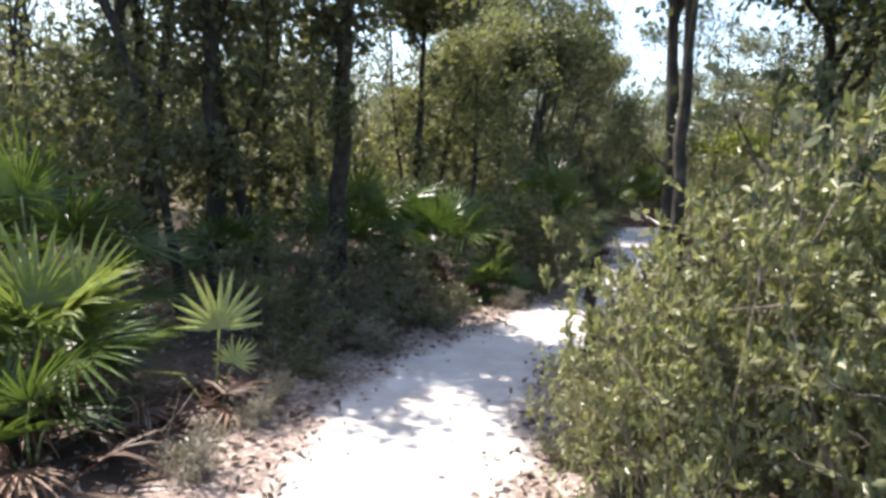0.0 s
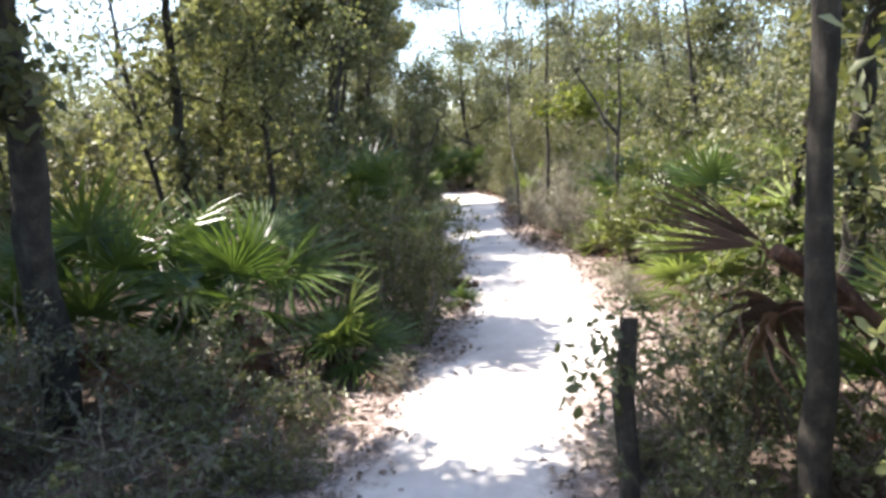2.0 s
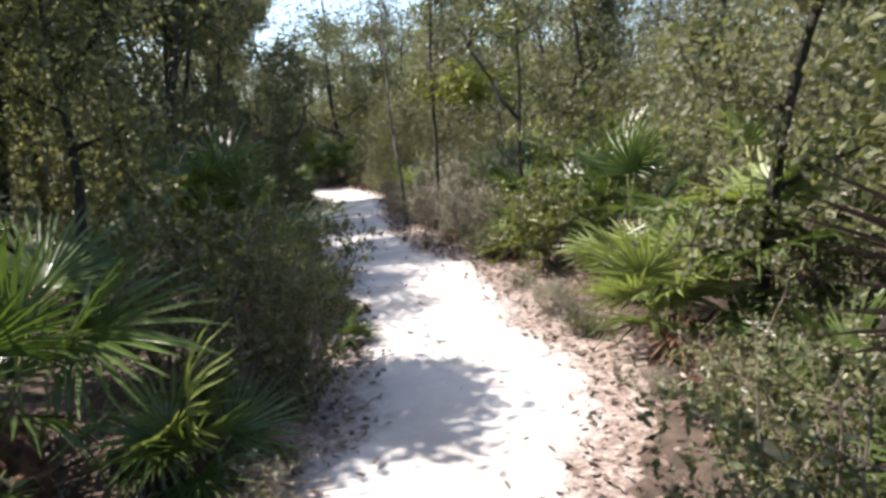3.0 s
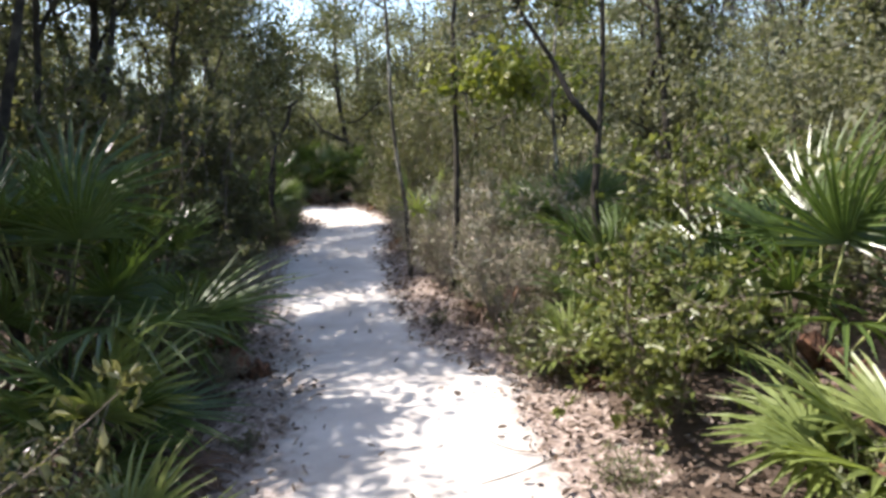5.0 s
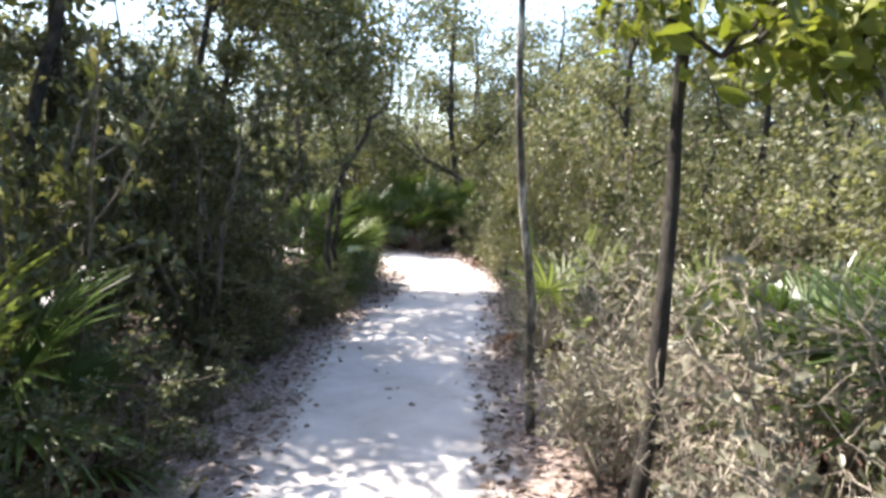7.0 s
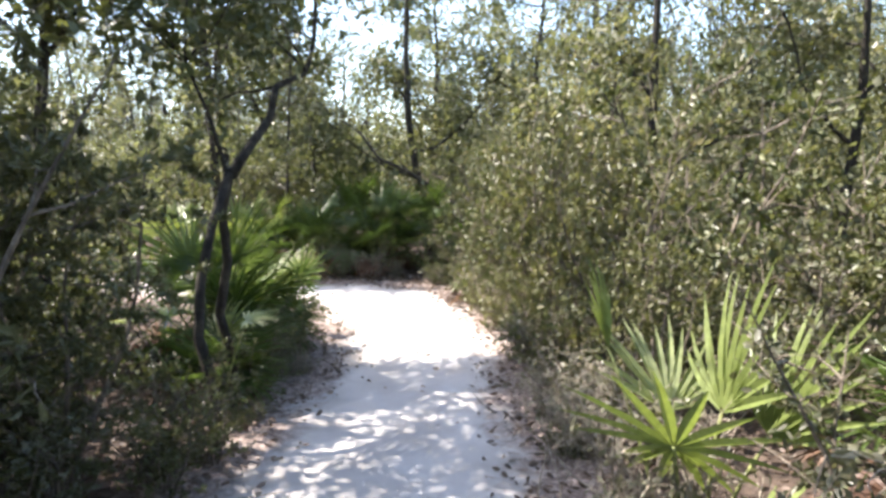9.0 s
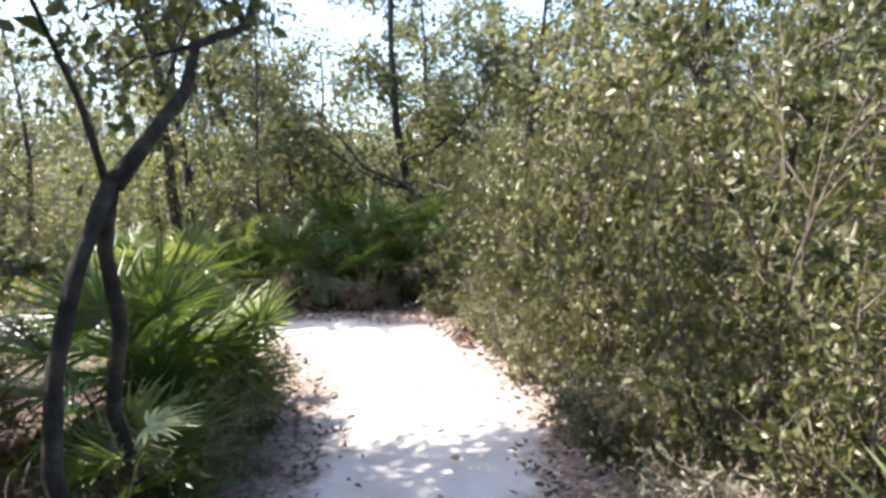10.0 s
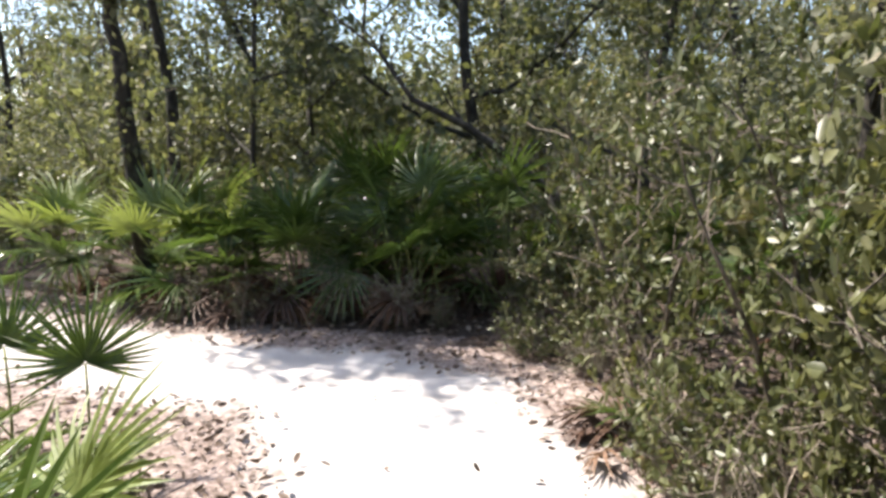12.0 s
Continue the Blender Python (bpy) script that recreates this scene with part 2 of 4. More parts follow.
# ---- path and ground ----
LEFT = [(-4, -1.0), (0, -0.95), (3.35, -0.9), (4.5, -0.57), (5, -0.3), (5.5, 0.12), (6.2, 0.45), (7, 1.12), (8, 1.65), (8.8, 1.95), (9.9, 2.4),
        (10.5, 2.65), (12.4, 3.0), (13.6, 3.35), (14.6, 3.69), (16, 4.25), (17.3, 5.05), (18.5, 5.37), (19.5, 5.42), (20.1, 5.35)]
RIGHT = [(-4, 0.7), (0, 0.65), (2.9, 0.5), (4.7, 0.9), (5.3, 1.4), (5.9, 1.75), (6.13, 2.2), (6.8, 2.85), (7.65, 3.05), (8.3, 3.3), (9.1, 3.75),
         (9.67, 4.05), (10.5, 4.05), (11.3, 4.15), (12.2, 4.45), (13.5, 4.95), (14.4, 5.25), (15, 5.6), (16.7, 6.3), (17.3, 6.65), (19.1, 7.1), (20.1, 7.2)]


def edge(table, y):
    return float(np.interp(y, [p[0] for p in table], [p[1] for p in table]))


# the second leg, that turns off to the left behind the palmettos: middle line and half width
LEG = [(6.4, 20.0), (6.1, 20.55), (5.3, 21.0), (4.3, 21.9), (3.0, 23.2), (1.0, 25.0), (-2.0, 27.0)]
LEG_HALF = 0.72


def off_path(x, y):
    """Metres from the sand's rim; negative on the sand."""
    d = 99.0
    if y < 20.3:
        l, r = edge(LEFT, y), edge(RIGHT, y)
        d = max(l - x, x - r)
    for (ax, ay), (bx, by) in zip(LEG, LEG[1:]):
        t = max(0, min(1, ((x - ax) * (bx - ax) + (y - ay) * (by - ay)) / ((bx - ax) ** 2 + (by - ay) ** 2)))
        d = min(d, math.hypot(x - ax - t * (bx - ax), y - ay - t * (by - ay)) - LEG_HALF)
    return d


def relief(x, y):
    d = off_path(x, y)
    bank = 0.05 * max(0.0, min(1.0, d / 0.8))
    n1 = noise.noise(Vector((x * 0.9, y * 0.9, 0)))
    n2 = noise.noise(Vector((x * 4.5, y * 4.5, 7)))
    return bank + 0.03 * n1 * max(0.0, min(1.0, d + 0.5)) + 0.012 * n2


def axis_steps(a, b, step, far):
    fine = list(np.arange(a, b + 1e-6, step))
    out = [b + d for d in far]
    return [a - d for d in reversed(far)] + fine + out


FAR = [1.5, 4, 9, 18, 40, 90, 220, 600, 1500]
xs, ys = axis_steps(-6, 13, 0.13, FAR), axis_steps(-3, 27, 0.13, FAR)
gv = []
for y in ys:
    for x in xs:
        near = -6.01 < x < 13.01 and -3.01 < y < 27.01
        z = relief(x, y) if near else 0.06
        gv.append((x, y, z - (0.07 if near and off_path(x, y) < 0.2 else 0.0)))
nx = len(xs)
gf = [(j * nx + i, j * nx + i + 1, (j + 1) * nx + i + 1, (j + 1) * nx + i) for j in range(len(ys) - 1) for i in range(nx - 1)]
ground = tagged(new("ground", mesh_from("ground", gv, gf, GROUND, True)), "dark leaf-littered woodland floor of sandy soil", "ground", kind="structure")

# the sand: a fine sheet over the trodden strip and its rim
STEP = 0.06
sv, sf, srim, index = [], [], [], {}
for j in range(int(33 / STEP)):
    y = -3.0 + j * STEP
    for i in range(int(17 / STEP)):
        x = -7.0 + i * STEP
        ragged = 0.16 * noise.noise(Vector((x * 1.7, y * 1.7, 3))) + 0.1 * noise.noise(Vector((x * 6, y * 6, 5)))
        d = off_path(x, y) + ragged
        if d < 0.42 and -3 < y < 27:
            index[i, j] = len(sv)
            steps = 0.018 * noise.noise(Vector((x * 3.2, y * 3.2, 11))) + 0.006 * noise.noise(Vector((x * 8, y * 8, 13)))
            sv.append((x, y, relief(x, y) * 0.6 + 0.012 + steps - 0.05 * max(0.0, d - 0.2)))
            srim.append(max(0.0, min(1.0, (d + 0.52) / 0.84)))
for (i, j), a in index.items():
    q = (a, index.get((i + 1, j)), index.get((i + 1, j + 1)), index.get((i, j + 1)))
    if None not in q:
        sf.append(q)
sand_mesh = mesh_from("path", sv, sf, SAND, True)
sand_mesh.attributes.new("rim", "FLOAT", "POINT").data.foreach_set("value", np.array(srim, np.float32))
path_ob = tagged(new("path", sand_mesh), "trodden footpath of white quartz sand with brown crumbled rims", "path", kind="structure")


# ---- plants: meshes shared by alike plants ----
def blade_mesh(name, seed, leaflets=24, reach=0.55, spread=115, droop=0.12, mat=None, cup=0.18, fill=0.21):
    """A fan of narrow pleated leaflets round the stalk's end at the origin; it opens along +x."""
    rng = random.Random(seed)
    verts, faces, last = [], [], None
    for i in range(leaflets):
        f = -1 + 2 * (i + rng.uniform(-0.25, 0.25)) / (leaflets - 1)
        a = radians(spread) * f
        long = reach * (1.0 - 0.28 * abs(f) ** 1.6) * rng.uniform(0.86, 1.08)
        wide = reach * radians(spread) * 2 / leaflets * fill
        c, s = math.cos(a), math.sin(a)
        sag = droop * rng.uniform(0.3, 1.9)
        kink = rng.uniform(-0.05, 0.05)
        rows = []
        for t, w in ((0.02, 0.25), (0.22, 0.9), (0.45, 1.0), (0.75, 0.66), (1.0, 0.06)):
            r = long * t
            h = cup * r * abs(f) - sag * reach * t ** 2.6
            ox, oy = c * r - s * kink * r * t, s * r + c * kink * r * t
            ww = wide * w
            o = len(verts)
            verts += [(ox + s * ww, oy - c * ww, h + ww * 0.55), (ox, oy, h), (ox - s * ww, oy + c * ww, h + ww * 0.55)]
            rows.append(o)
        for p, q in zip(rows, rows[1:]):
            faces += [(p, p + 1, q + 1, q), (p + 1, p + 2, q + 2, q + 1)]
        if last:
            faces.append((last[0] + 2, rows[0], rows[1], last[1] + 2))
        last = rows
    return mesh_from(name, verts, faces, mat)


BLADES = [blade_mesh("frond", 10 + k, 26 + k % 3 * 3, 0.5 + 0.04 * (k % 3), 95 + 9 * (k % 4), 0.08 + 0.07 * (k % 4), PALM, 0.1 + 0.1 * (k % 3), 0.18) for k in range(8)]
DEAD_BLADES = [blade_mesh("frond", 40 + k, 17, 0.45, 75 + 10 * k, 0.35 + 0.2 * k, (DEAD, DARK_DEAD, DARK_DEAD)[k], 0.35) for k in range(3)]
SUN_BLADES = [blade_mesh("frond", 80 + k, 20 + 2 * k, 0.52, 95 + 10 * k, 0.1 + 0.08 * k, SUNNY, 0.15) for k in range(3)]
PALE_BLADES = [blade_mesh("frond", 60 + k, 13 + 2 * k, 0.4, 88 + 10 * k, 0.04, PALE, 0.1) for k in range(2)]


def stalk_mesh(mat, name):
    """A stalk one metre long that ends at the origin, under the blade."""
    line = [(-1.0 + 0.2 * i, 0, -0.1 * (1 - (i / 5)) ** 2) for i in range(6)]
    v, f = tube(line, 0.011, 0.006, 5)
    return mesh_from(name, v, f, mat, True)


STALKS, DEAD_STALKS = stalk_mesh(STALK, "stalk"), stalk_mesh(BOOT, "stalk")


def palm_trunk_mesh(seed, long, rise):
    """A creeping trunk wrapped in ragged leaf bases, ring above ring."""
    rng = random.Random(seed)
    rings, sides, verts, faces = 22, 11, [], []
    for i in range(rings):
        t = i / (rings - 1)
        r = (0.055, 0.085, 0.1)[i % 3] * (1.05 - 0.25 * t)
        for k in range(sides):
            a = 2 * math.pi * k / sides
            w = r * rng.uniform(0.75, 1.35)
            verts.append((long * (t - 1) + rng.uniform(-0.012, 0.012), 0.06 * math.sin(t * 7.8) + w * math.cos(a), 0.03 + rise * t ** 1.5 + w * math.sin(a)))
    for i in range(rings - 1):
        for k in range(sides):
            q, n = i * sides + k, i * sides + (k + 1) % sides
            faces.append((q, n, n + sides, q + sides))
    faces += [tuple(range(len(verts) - sides, len(verts))), tuple(reversed(range(sides)))]
    return mesh_from("trunk", verts, faces, BOOT)


PALM_TRUNKS = [palm_trunk_mesh(5, 0.5, 0.16), palm_trunk_mesh(6, 0.8, 0.3), palm_trunk_mesh(7, 0.35, 0.1)]


def frond(parent, base, turn, rise, stalk, size, blade, stalk_data, bend=0.0, roll=0.0, label=""):
    """A fan leaf: its stalk leaves base at that turn and rise; the blade bends on from it."""
    d = Vector((math.cos(radians(turn)) * math.cos(radians(rise)), math.sin(radians(turn)) * math.cos(radians(rise)), math.sin(radians(rise))))
    tip = Vector(base) + d * stalk
    ob = part("frond", blade, parent, Matrix.Translation(tip) @ pose(0, 0, 0, 0, 0, turn) @ pose(0, 0, 0, roll, -(rise + bend), 0) @ Matrix.Diagonal((size, size, size, 1)), label)
    part("stalk", stalk_data, ob, pose(0, 0, 0, 0, bend, 0) @ Matrix.Diagonal((stalk / size, 1 / size ** 0.5, 1 / size ** 0.5, 1)))
    return ob


def palmetto(x, y, seed, fronds=13, size=1.0, tall=0.7, dead=2, lean=None, opened=1.0, label="", pale=0):
    """A saw palmetto: a creeping trunk and a crown of fan leaves."""
    rng = random.Random(seed)
    turn = rng.uniform(0, 360) if lean is None else lean
    z = max(relief(x, y), 0) - 0.02
    ob = thing("saw_palmetto", pose(x, y, z, 0, 0, 0), label or "green saw palmetto with stiff fan leaves above a brown trunk", "palmetto", "saw palmettos beside the path")
    part("trunk", PALM_TRUNKS[seed % 3], ob, pose(0, 0, 0, 0, 0, turn) @ Matrix.Diagonal((size, size, size, 1)))
    top = 0.13 * size
    for i in range(fronds):
        a = i * 137.5 + rng.uniform(-25, 25)
        inner = i / max(1, fronds - 1)
        rise = 12 + 68 * (1 - inner) ** 0.8 * opened + rng.uniform(-8, 8)
        st = tall * size * rng.uniform(0.7, 1.1) * (0.75 + 0.35 * (1 - inner))
        # the first fronds, up to pale, wear blades with sunlight painted in
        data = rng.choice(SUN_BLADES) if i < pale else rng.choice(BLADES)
        frond(ob, (rng.uniform(-0.05, 0.05), rng.uniform(-0.05, 0.05), top), a, rise, st, size * rng.uniform(0.8, 1.15), data, STALKS,
              rng.uniform(-38, 10), rng.uniform(-35, 35))
    for i in range(dead):
        frond(ob, (0, 0, top), rng.uniform(0, 360), rng.uniform(-4, 14), 0.42 * size, size * rng.uniform(0.75, 1.0), rng.choice(DEAD_BLADES), DEAD_STALKS,
              rng.uniform(-22, -8), rng.uniform(-50, 50), "brown dead frond")
    return ob


def grow(rng, start, way, long, steps, wander, lift):
    """A wandering limb line."""
    p, d = Vector(start), Vector(way).normalized()
    line = [p.copy()]
    for _ in range(steps):
        d = (d + Vector((rng.gauss(0, wander), rng.gauss(0, wander), rng.gauss(0, wander) + lift))).normalized()
        p = p + d * (long / steps)
        line.append(p.copy())
    return line


def shrub_meshes(seed, tall, wide, stems, leaves, size, mat, bare=0.12, twig_mat=None, slim=0.42, full=True, bare_twigs=0.35):
    """Stems and foliage of a shrub: leaves sit in sprays on fine twigs."""
    rng, nrng = random.Random(seed), np.random.default_rng(seed)
    stem_meshes, twigs, ends = [], [], []
    for k in range(stems):
        a = 2 * math.pi * (k + rng.random() * 0.7) / stems
        out = wide * rng.uniform(0.25, 0.6) / tall
        line = grow(rng, (0.05 * math.cos(a), 0.05 * math.sin(a), -0.03), (out * math.cos(a), out * math.sin(a), 1), tall * rng.uniform(0.72, 1.0), 7, 0.13, 0.03)
        pieces = [tube(line, 0.008 + 0.007 * tall, 0.003, 6)]
        for b in range(9):
            i = rng.randint(1, 6)
            w = Vector((rng.gauss(0, 1), rng.gauss(0, 1), rng.uniform(-0.05, 0.7)))
            sub = grow(rng, line[i], w, wide * rng.uniform(0.22, 0.5), 4, 0.2, 0.04)
            pieces.append(tube(sub, 0.005, 0.002, 4))
            for p in sub[1:]:
                for _ in range(3):
                    tw = grow(rng, p, (rng.gauss(0, 1), rng.gauss(0, 1), rng.gauss(0.25, 0.7)), rng.uniform(0.08, 0.2) * (0.6 + 0.3 * tall), 3, 0.22, 0.0)
                    ends.append(tw)
                    if rng.random() < (bare_twigs if full else 0.06):
                        pieces.append(tube(tw, 0.0022, 0.001, 3))
        ends.append(line[-3:])
        stem_meshes.append(mesh_from("stem", *joined(pieces), twig_mat or TWIG))
    odds = nrng.random(len(ends)) ** 1.8
    pick = nrng.choice(len(ends), leaves, p=odds / odds.sum())
    base, way = [], []
    for i in pick:
        tw = ends[i]
        if (i * 7919 % 100) / 100 < bare:
            continue
        t = rng.uniform(0.25, 1) * (len(tw) - 1)
        j = min(int(t), len(tw) - 2)
        p = tw[j].lerp(tw[j + 1], t - j)
        d = (tw[j + 1] - tw[j]).normalized()
        base.append(p)
        way.append(d * 0.7 + Vector((rng.gauss(0, 0.7), rng.gauss(0, 0.7), rng.gauss(0.15, 0.6))))
    return stem_meshes, leaves_mesh("foliage", base, way, size, mat, nrng, slim, full)


SHRUBS = {
    "oak": [shrub_meshes(100 + k, 1.5, 1.25, 5, 3600, 0.05, OAK) for k in range(3)],
    "silver": [shrub_meshes(160 + k, 1.5, 1.3, 6, 5600, 0.05, SILVER, 0.06, None, 0.36) for k in range(3)],
    "yellow": [shrub_meshes(110 + k, 1.5, 1.3, 5, 3400, 0.048, YELLOW) for k in range(3)],
    "grey": [shrub_meshes(120 + k, 1.4, 1.1, 5, 2400, 0.042, GREY, 0.2) for k in range(2)],
    "twiggy": [shrub_meshes(130 + k, 0.8, 0.9, 8, 1300, 0.045, ASHEN, 0.35, PALE_BARK, bare_twigs=1.0) for k in range(2)],
    "thicket": [shrub_meshes(150 + k, 1.7, 1.9, 4, 2600, 0.07, (OAK, SAGE, GREY, SAGE)[k], 0.1, None, 0.46, False) for k in range(4)],
    "fine": [shrub_meshes(170 + k, 2.3, 1.5, 7, 19000, 0.042, FINE, 0.05, None, 0.3) for k in range(2)],
    "bright": [shrub_meshes(180 + k, 1.4, 1.2, 6, 4800, 0.05, LIVELY, 0.08, None, 0.5) for k in range(2)],
    "low": [shrub_meshes(140 + k, 0.5, 0.7, 5, 900, 0.045, (OAK, YELLOW)[k % 2], 0.1) for k in range(2)],
}
SHRUB_LABELS = {
    "oak": "evergreen scrub oak shrub with small glossy olive leaves",
    "silver": "dense scrub oak shrub with narrow glossy silver-green leaves",
    "yellow": "yellow-green shrub with small shiny leaves catching sunlight",
    "grey": "grey-green twiggy shrub with sparse dull leaves",
    "twiggy": "half-bare twiggy undergrowth shrub with pale stems",
    "thicket": "dense evergreen thicket shrub with small olive-green leaves",
    "fine": "tall bushy shrub with fine dark olive leaves down to the ground",
    "bright": "leafy shrub with broad yellow-green leaves in sunlight",
    "low": "low leafy groundcover shrub at the edge of the sand",
}


def shrub(kind, x, y, seed, s=1.0, sz=None, label=""):
    stems, foliage = SHRUBS[kind][seed % len(SHRUBS[kind])]
    ob = thing("shrub", place(x, y, relief(x, y) if -6 < x < 13 and -3 < y < 27 else 0.04, seed * 77 % 360, s, sz), label or SHRUB_LABELS[kind], "shrub", "shrubs beside the path")
    for me in stems:
        part("stem", me, ob)
    part("foliage", foliage, ob)
    return ob


def tree_meshes(seed, tall, trunk_r, crown_from, wide, leaves, size, mat, lean=(0.0, 0.0), limbs=7, clump=0.34, wander=0.075, bark=None, full=False):
    """Trunk, limbs and crown; the leaves sit in loose clumps on the limbs' twigs."""
    rng, nrng = random.Random(seed), np.random.default_rng(seed)
    line = grow(rng, (0, 0, -0.08), (lean[0], lean[1], 1), tall, 18, wander * 0.7, 0.03)
    v, f = tube(line, trunk_r, trunk_r * 0.25, 9, 0.17, rng)
    trunk = mesh_from("trunk", v, f, bark or BARK, True)
    limb_meshes, tips = [], [line[-1], line[-3], line[-5]]
    for k in range(limbs):
        t = crown_from + (0.95 - crown_from) * (k + rng.random() * 0.6) / limbs
        i = t * 18
        j = min(int(i), 17)
        p = line[j].lerp(line[j + 1], i - j)
        a = k * 2.4 + rng.uniform(-0.5, 0.5)
        limb = grow(rng, p, (math.cos(a), math.sin(a), rng.uniform(0.15, 0.8)), wide * rng.uniform(0.4, 1.15) * (1.15 - 0.5 * t), 6, 0.17, 0.03)
        pieces = [tube(limb, trunk_r * 0.42 * (1.15 - 0.6 * t), trunk_r * 0.07, 6)]
        for q in limb[2:]:
            tips.append(q)
            for _ in range(3):
                sub = grow(rng, q, (rng.gauss(0, 1), rng.gauss(0, 1), rng.gauss(0.3, 0.6)), wide * rng.uniform(0.2, 0.42), 4, 0.2, 0.02)
                pieces.append(tube(sub, trunk_r * 0.09, 0.003, 4))
                tips += sub[1:]
        limb_meshes.append(mesh_from("limb", *joined(pieces), BARK))
    tips = np.array([tuple(p) for p in tips])
    pick = nrng.integers(0, len(tips), leaves)
    bough = np.repeat(nrng.random(len(tips) // 9 + 1), 9)[:len(tips)]
    weight = np.clip((bough - 0.37) * 2.8, 0.05, 1.0) * nrng.uniform(0.55, 1.0, len(tips))
    keep = nrng.random(leaves) < weight[pick]
    base = tips[pick[keep]] + nrng.normal(0, clump * 0.5, (keep.sum(), 3)) * np.array([1, 1, 0.7])
    way = nrng.normal(0, 1, (len(base), 3)) + np.array([0, 0, -0.15])
    return trunk, limb_meshes, leaves_mesh("crown", base, way, size, mat, nrng, 0.45 if full else 0.5, full)


TREES = {
    "oak": [tree_meshes(200 + k, 4.6 + 0.5 * k, 0.085, 0.16, 2.1, 12500, 0.095, (CANOPY, CANOPY, YELLOW, CANOPY)[k], (0.1 * (k - 1), 0.05), 6) for k in range(4)],
    "dense": [tree_meshes(280 + k, 4.4, 0.075, 0.44, 1.75, 19000, 0.07, SAGE, (-0.04, 0.04), 9, 0.3, full=True) for k in range(2)],
    "high": [tree_meshes(290 + k, 5.4, 0.06, 0.6, 1.7, 10500, 0.085, (CANOPY, OAK)[k], (-0.03, 0.04), 9, 0.3) for k in range(2)],
    "thin": [tree_meshes(220 + k, 4.2, 0.038, 0.2, 0.95, 4200, 0.07, (GREY, CANOPY, YELLOW)[k], (0.015 * (k - 1), 0.0), 9, 0.24, 0.06, (LICHEN, BARK, BARK)[k]) for k in range(3)],
    "pole": [tree_meshes(260 + k, 4.4, 0.038, (0.56, 0.5)[k], (0.9, 0.5)[k], 3600, 0.055, (GREY, CANOPY)[k], (0.0, 0.0), 8, (0.3, 0.2)[k], 0.055, (LICHEN, BARK)[k], True) for k in range(2)],
    "tall": [tree_meshes(240 + k, 8.5, 0.13, 0.5, 2.2, 7000, 0.12, CANOPY, (0.03, 0.02), 7, 0.45) for k in range(2)],
}
TREE_LABELS = {"oak": "small spreading oak with dark trunk and loose olive crown",
               "dense": "bushy oak with thick shady olive crown on a dark trunk",
               "high": "slim dark-stemmed oak with a leafy crown high above",
               "pole": "slender upright young tree with lichen-marked bark and few low leaves",
               "thin": "slender young tree with thin stem and sparse leaves",
               "tall": "tall dark-trunked forest tree with ragged high crown"}


def tree(kind, x, y, seed, s=1.0, sz=None, label="", turn=None):
    trunk, limbs, crown = TREES[kind][seed % len(TREES[kind])]
    ob = thing("tree", place(x, y, 0.03, seed * 67 % 360 if turn is None else turn, s, sz), label or TREE_LABELS[kind], "tree", "woodland trees")
    part("trunk", trunk, ob)
    for me in limbs:
        part("limb", me, ob)
    part("crown", crown, ob)
    return ob


def canopy_tree(x, y, seed, trunk_r, crown, radii, leaves, label, size=0.085, mat=None, low=8):
    """A tree whose trunk bends up to a flat clumpy crown about a given point above the ground."""
    r, nrn = random.Random(seed), np.random.default_rng(seed)
    ob = thing("tree", pose(x, y, 0.03), label, "tree", "woodland trees")
    top = Vector((crown[0] - x, crown[1] - y, crown[2]))
    knee = Vector((top.x * 0.25, top.y * 0.25, top.z * 0.55))
    line = []
    for i in range(17):
        t = i / 16
        p = knee * (2 * t * (1 - t)) + top * t ** 2
        line.append(p + Vector((r.gauss(0, 0.17 * trunk_r), r.gauss(0, 0.17 * trunk_r), -0.08 if i == 0 else 0)))
    part("trunk", mesh_from("trunk", *tube(line, trunk_r, trunk_r * 0.4, 10, 0.16, r), BARK, True), ob)
    tips = []
    for k in range(9):
        a = k * 2.4 + r.uniform(-0.4, 0.4)
        far = r.uniform(0.55, 1.0)
        goal = top + Vector((radii[0] * far * math.cos(a), radii[1] * far * math.sin(a), radii[2] * r.uniform(-0.7, 0.9)))
        foot = line[r.randint(9, 15)]
        limb = []
        for i in range(7):
            p = foot.lerp(goal, i / 6) + Vector((r.gauss(0, 0.05), r.gauss(0, 0.05), 0.25 * radii[2] * math.sin(math.pi * i / 6))) * (1 if i else 0)
            limb.append(p)
        pieces = [tube(limb, trunk_r * 0.4, 0.008, 6)]
        for q in limb[2:]:
            for _ in range(3):
                sub = grow(r, q, (r.gauss(0, 1), r.gauss(0, 1), r.gauss(0.1, 0.5)), radii[0] * r.uniform(0.2, 0.5), 4, 0.2, 0.0)
                pieces.append(tube(sub, 0.011, 0.003, 4))
                tips += sub[1:]
        part("limb", mesh_from("limb", *joined(pieces), BARK), ob)
    for _ in range(low):
        foot = line[r.randint(4, 10)]
        sub = grow(r, foot, (r.gauss(0, 1), r.gauss(0, 1), 0.5), r.uniform(0.25, 0.6), 4, 0.2, 0.02)
        part("sprig", mesh_from("sprig", *tube(sub, 0.009, 0.003, 4), BARK), ob)
        tips += sub[1:] * 2
    tips = np.array([tuple(p) for p in tips])
    at = tips[nrn.integers(0, len(tips), leaves)] + nrn.normal(0, 0.085, (leaves, 3))
    part("crown", leaves_mesh("crown", at, nrn.normal(0, 1, (leaves, 3)), size, mat or CANOPY, nrn, 0.5, False), ob)
    mark(x, y, 0.35)
    return ob


# ---- the trees along the walk ----
KEEP = []      # places already taken: x, y, radius


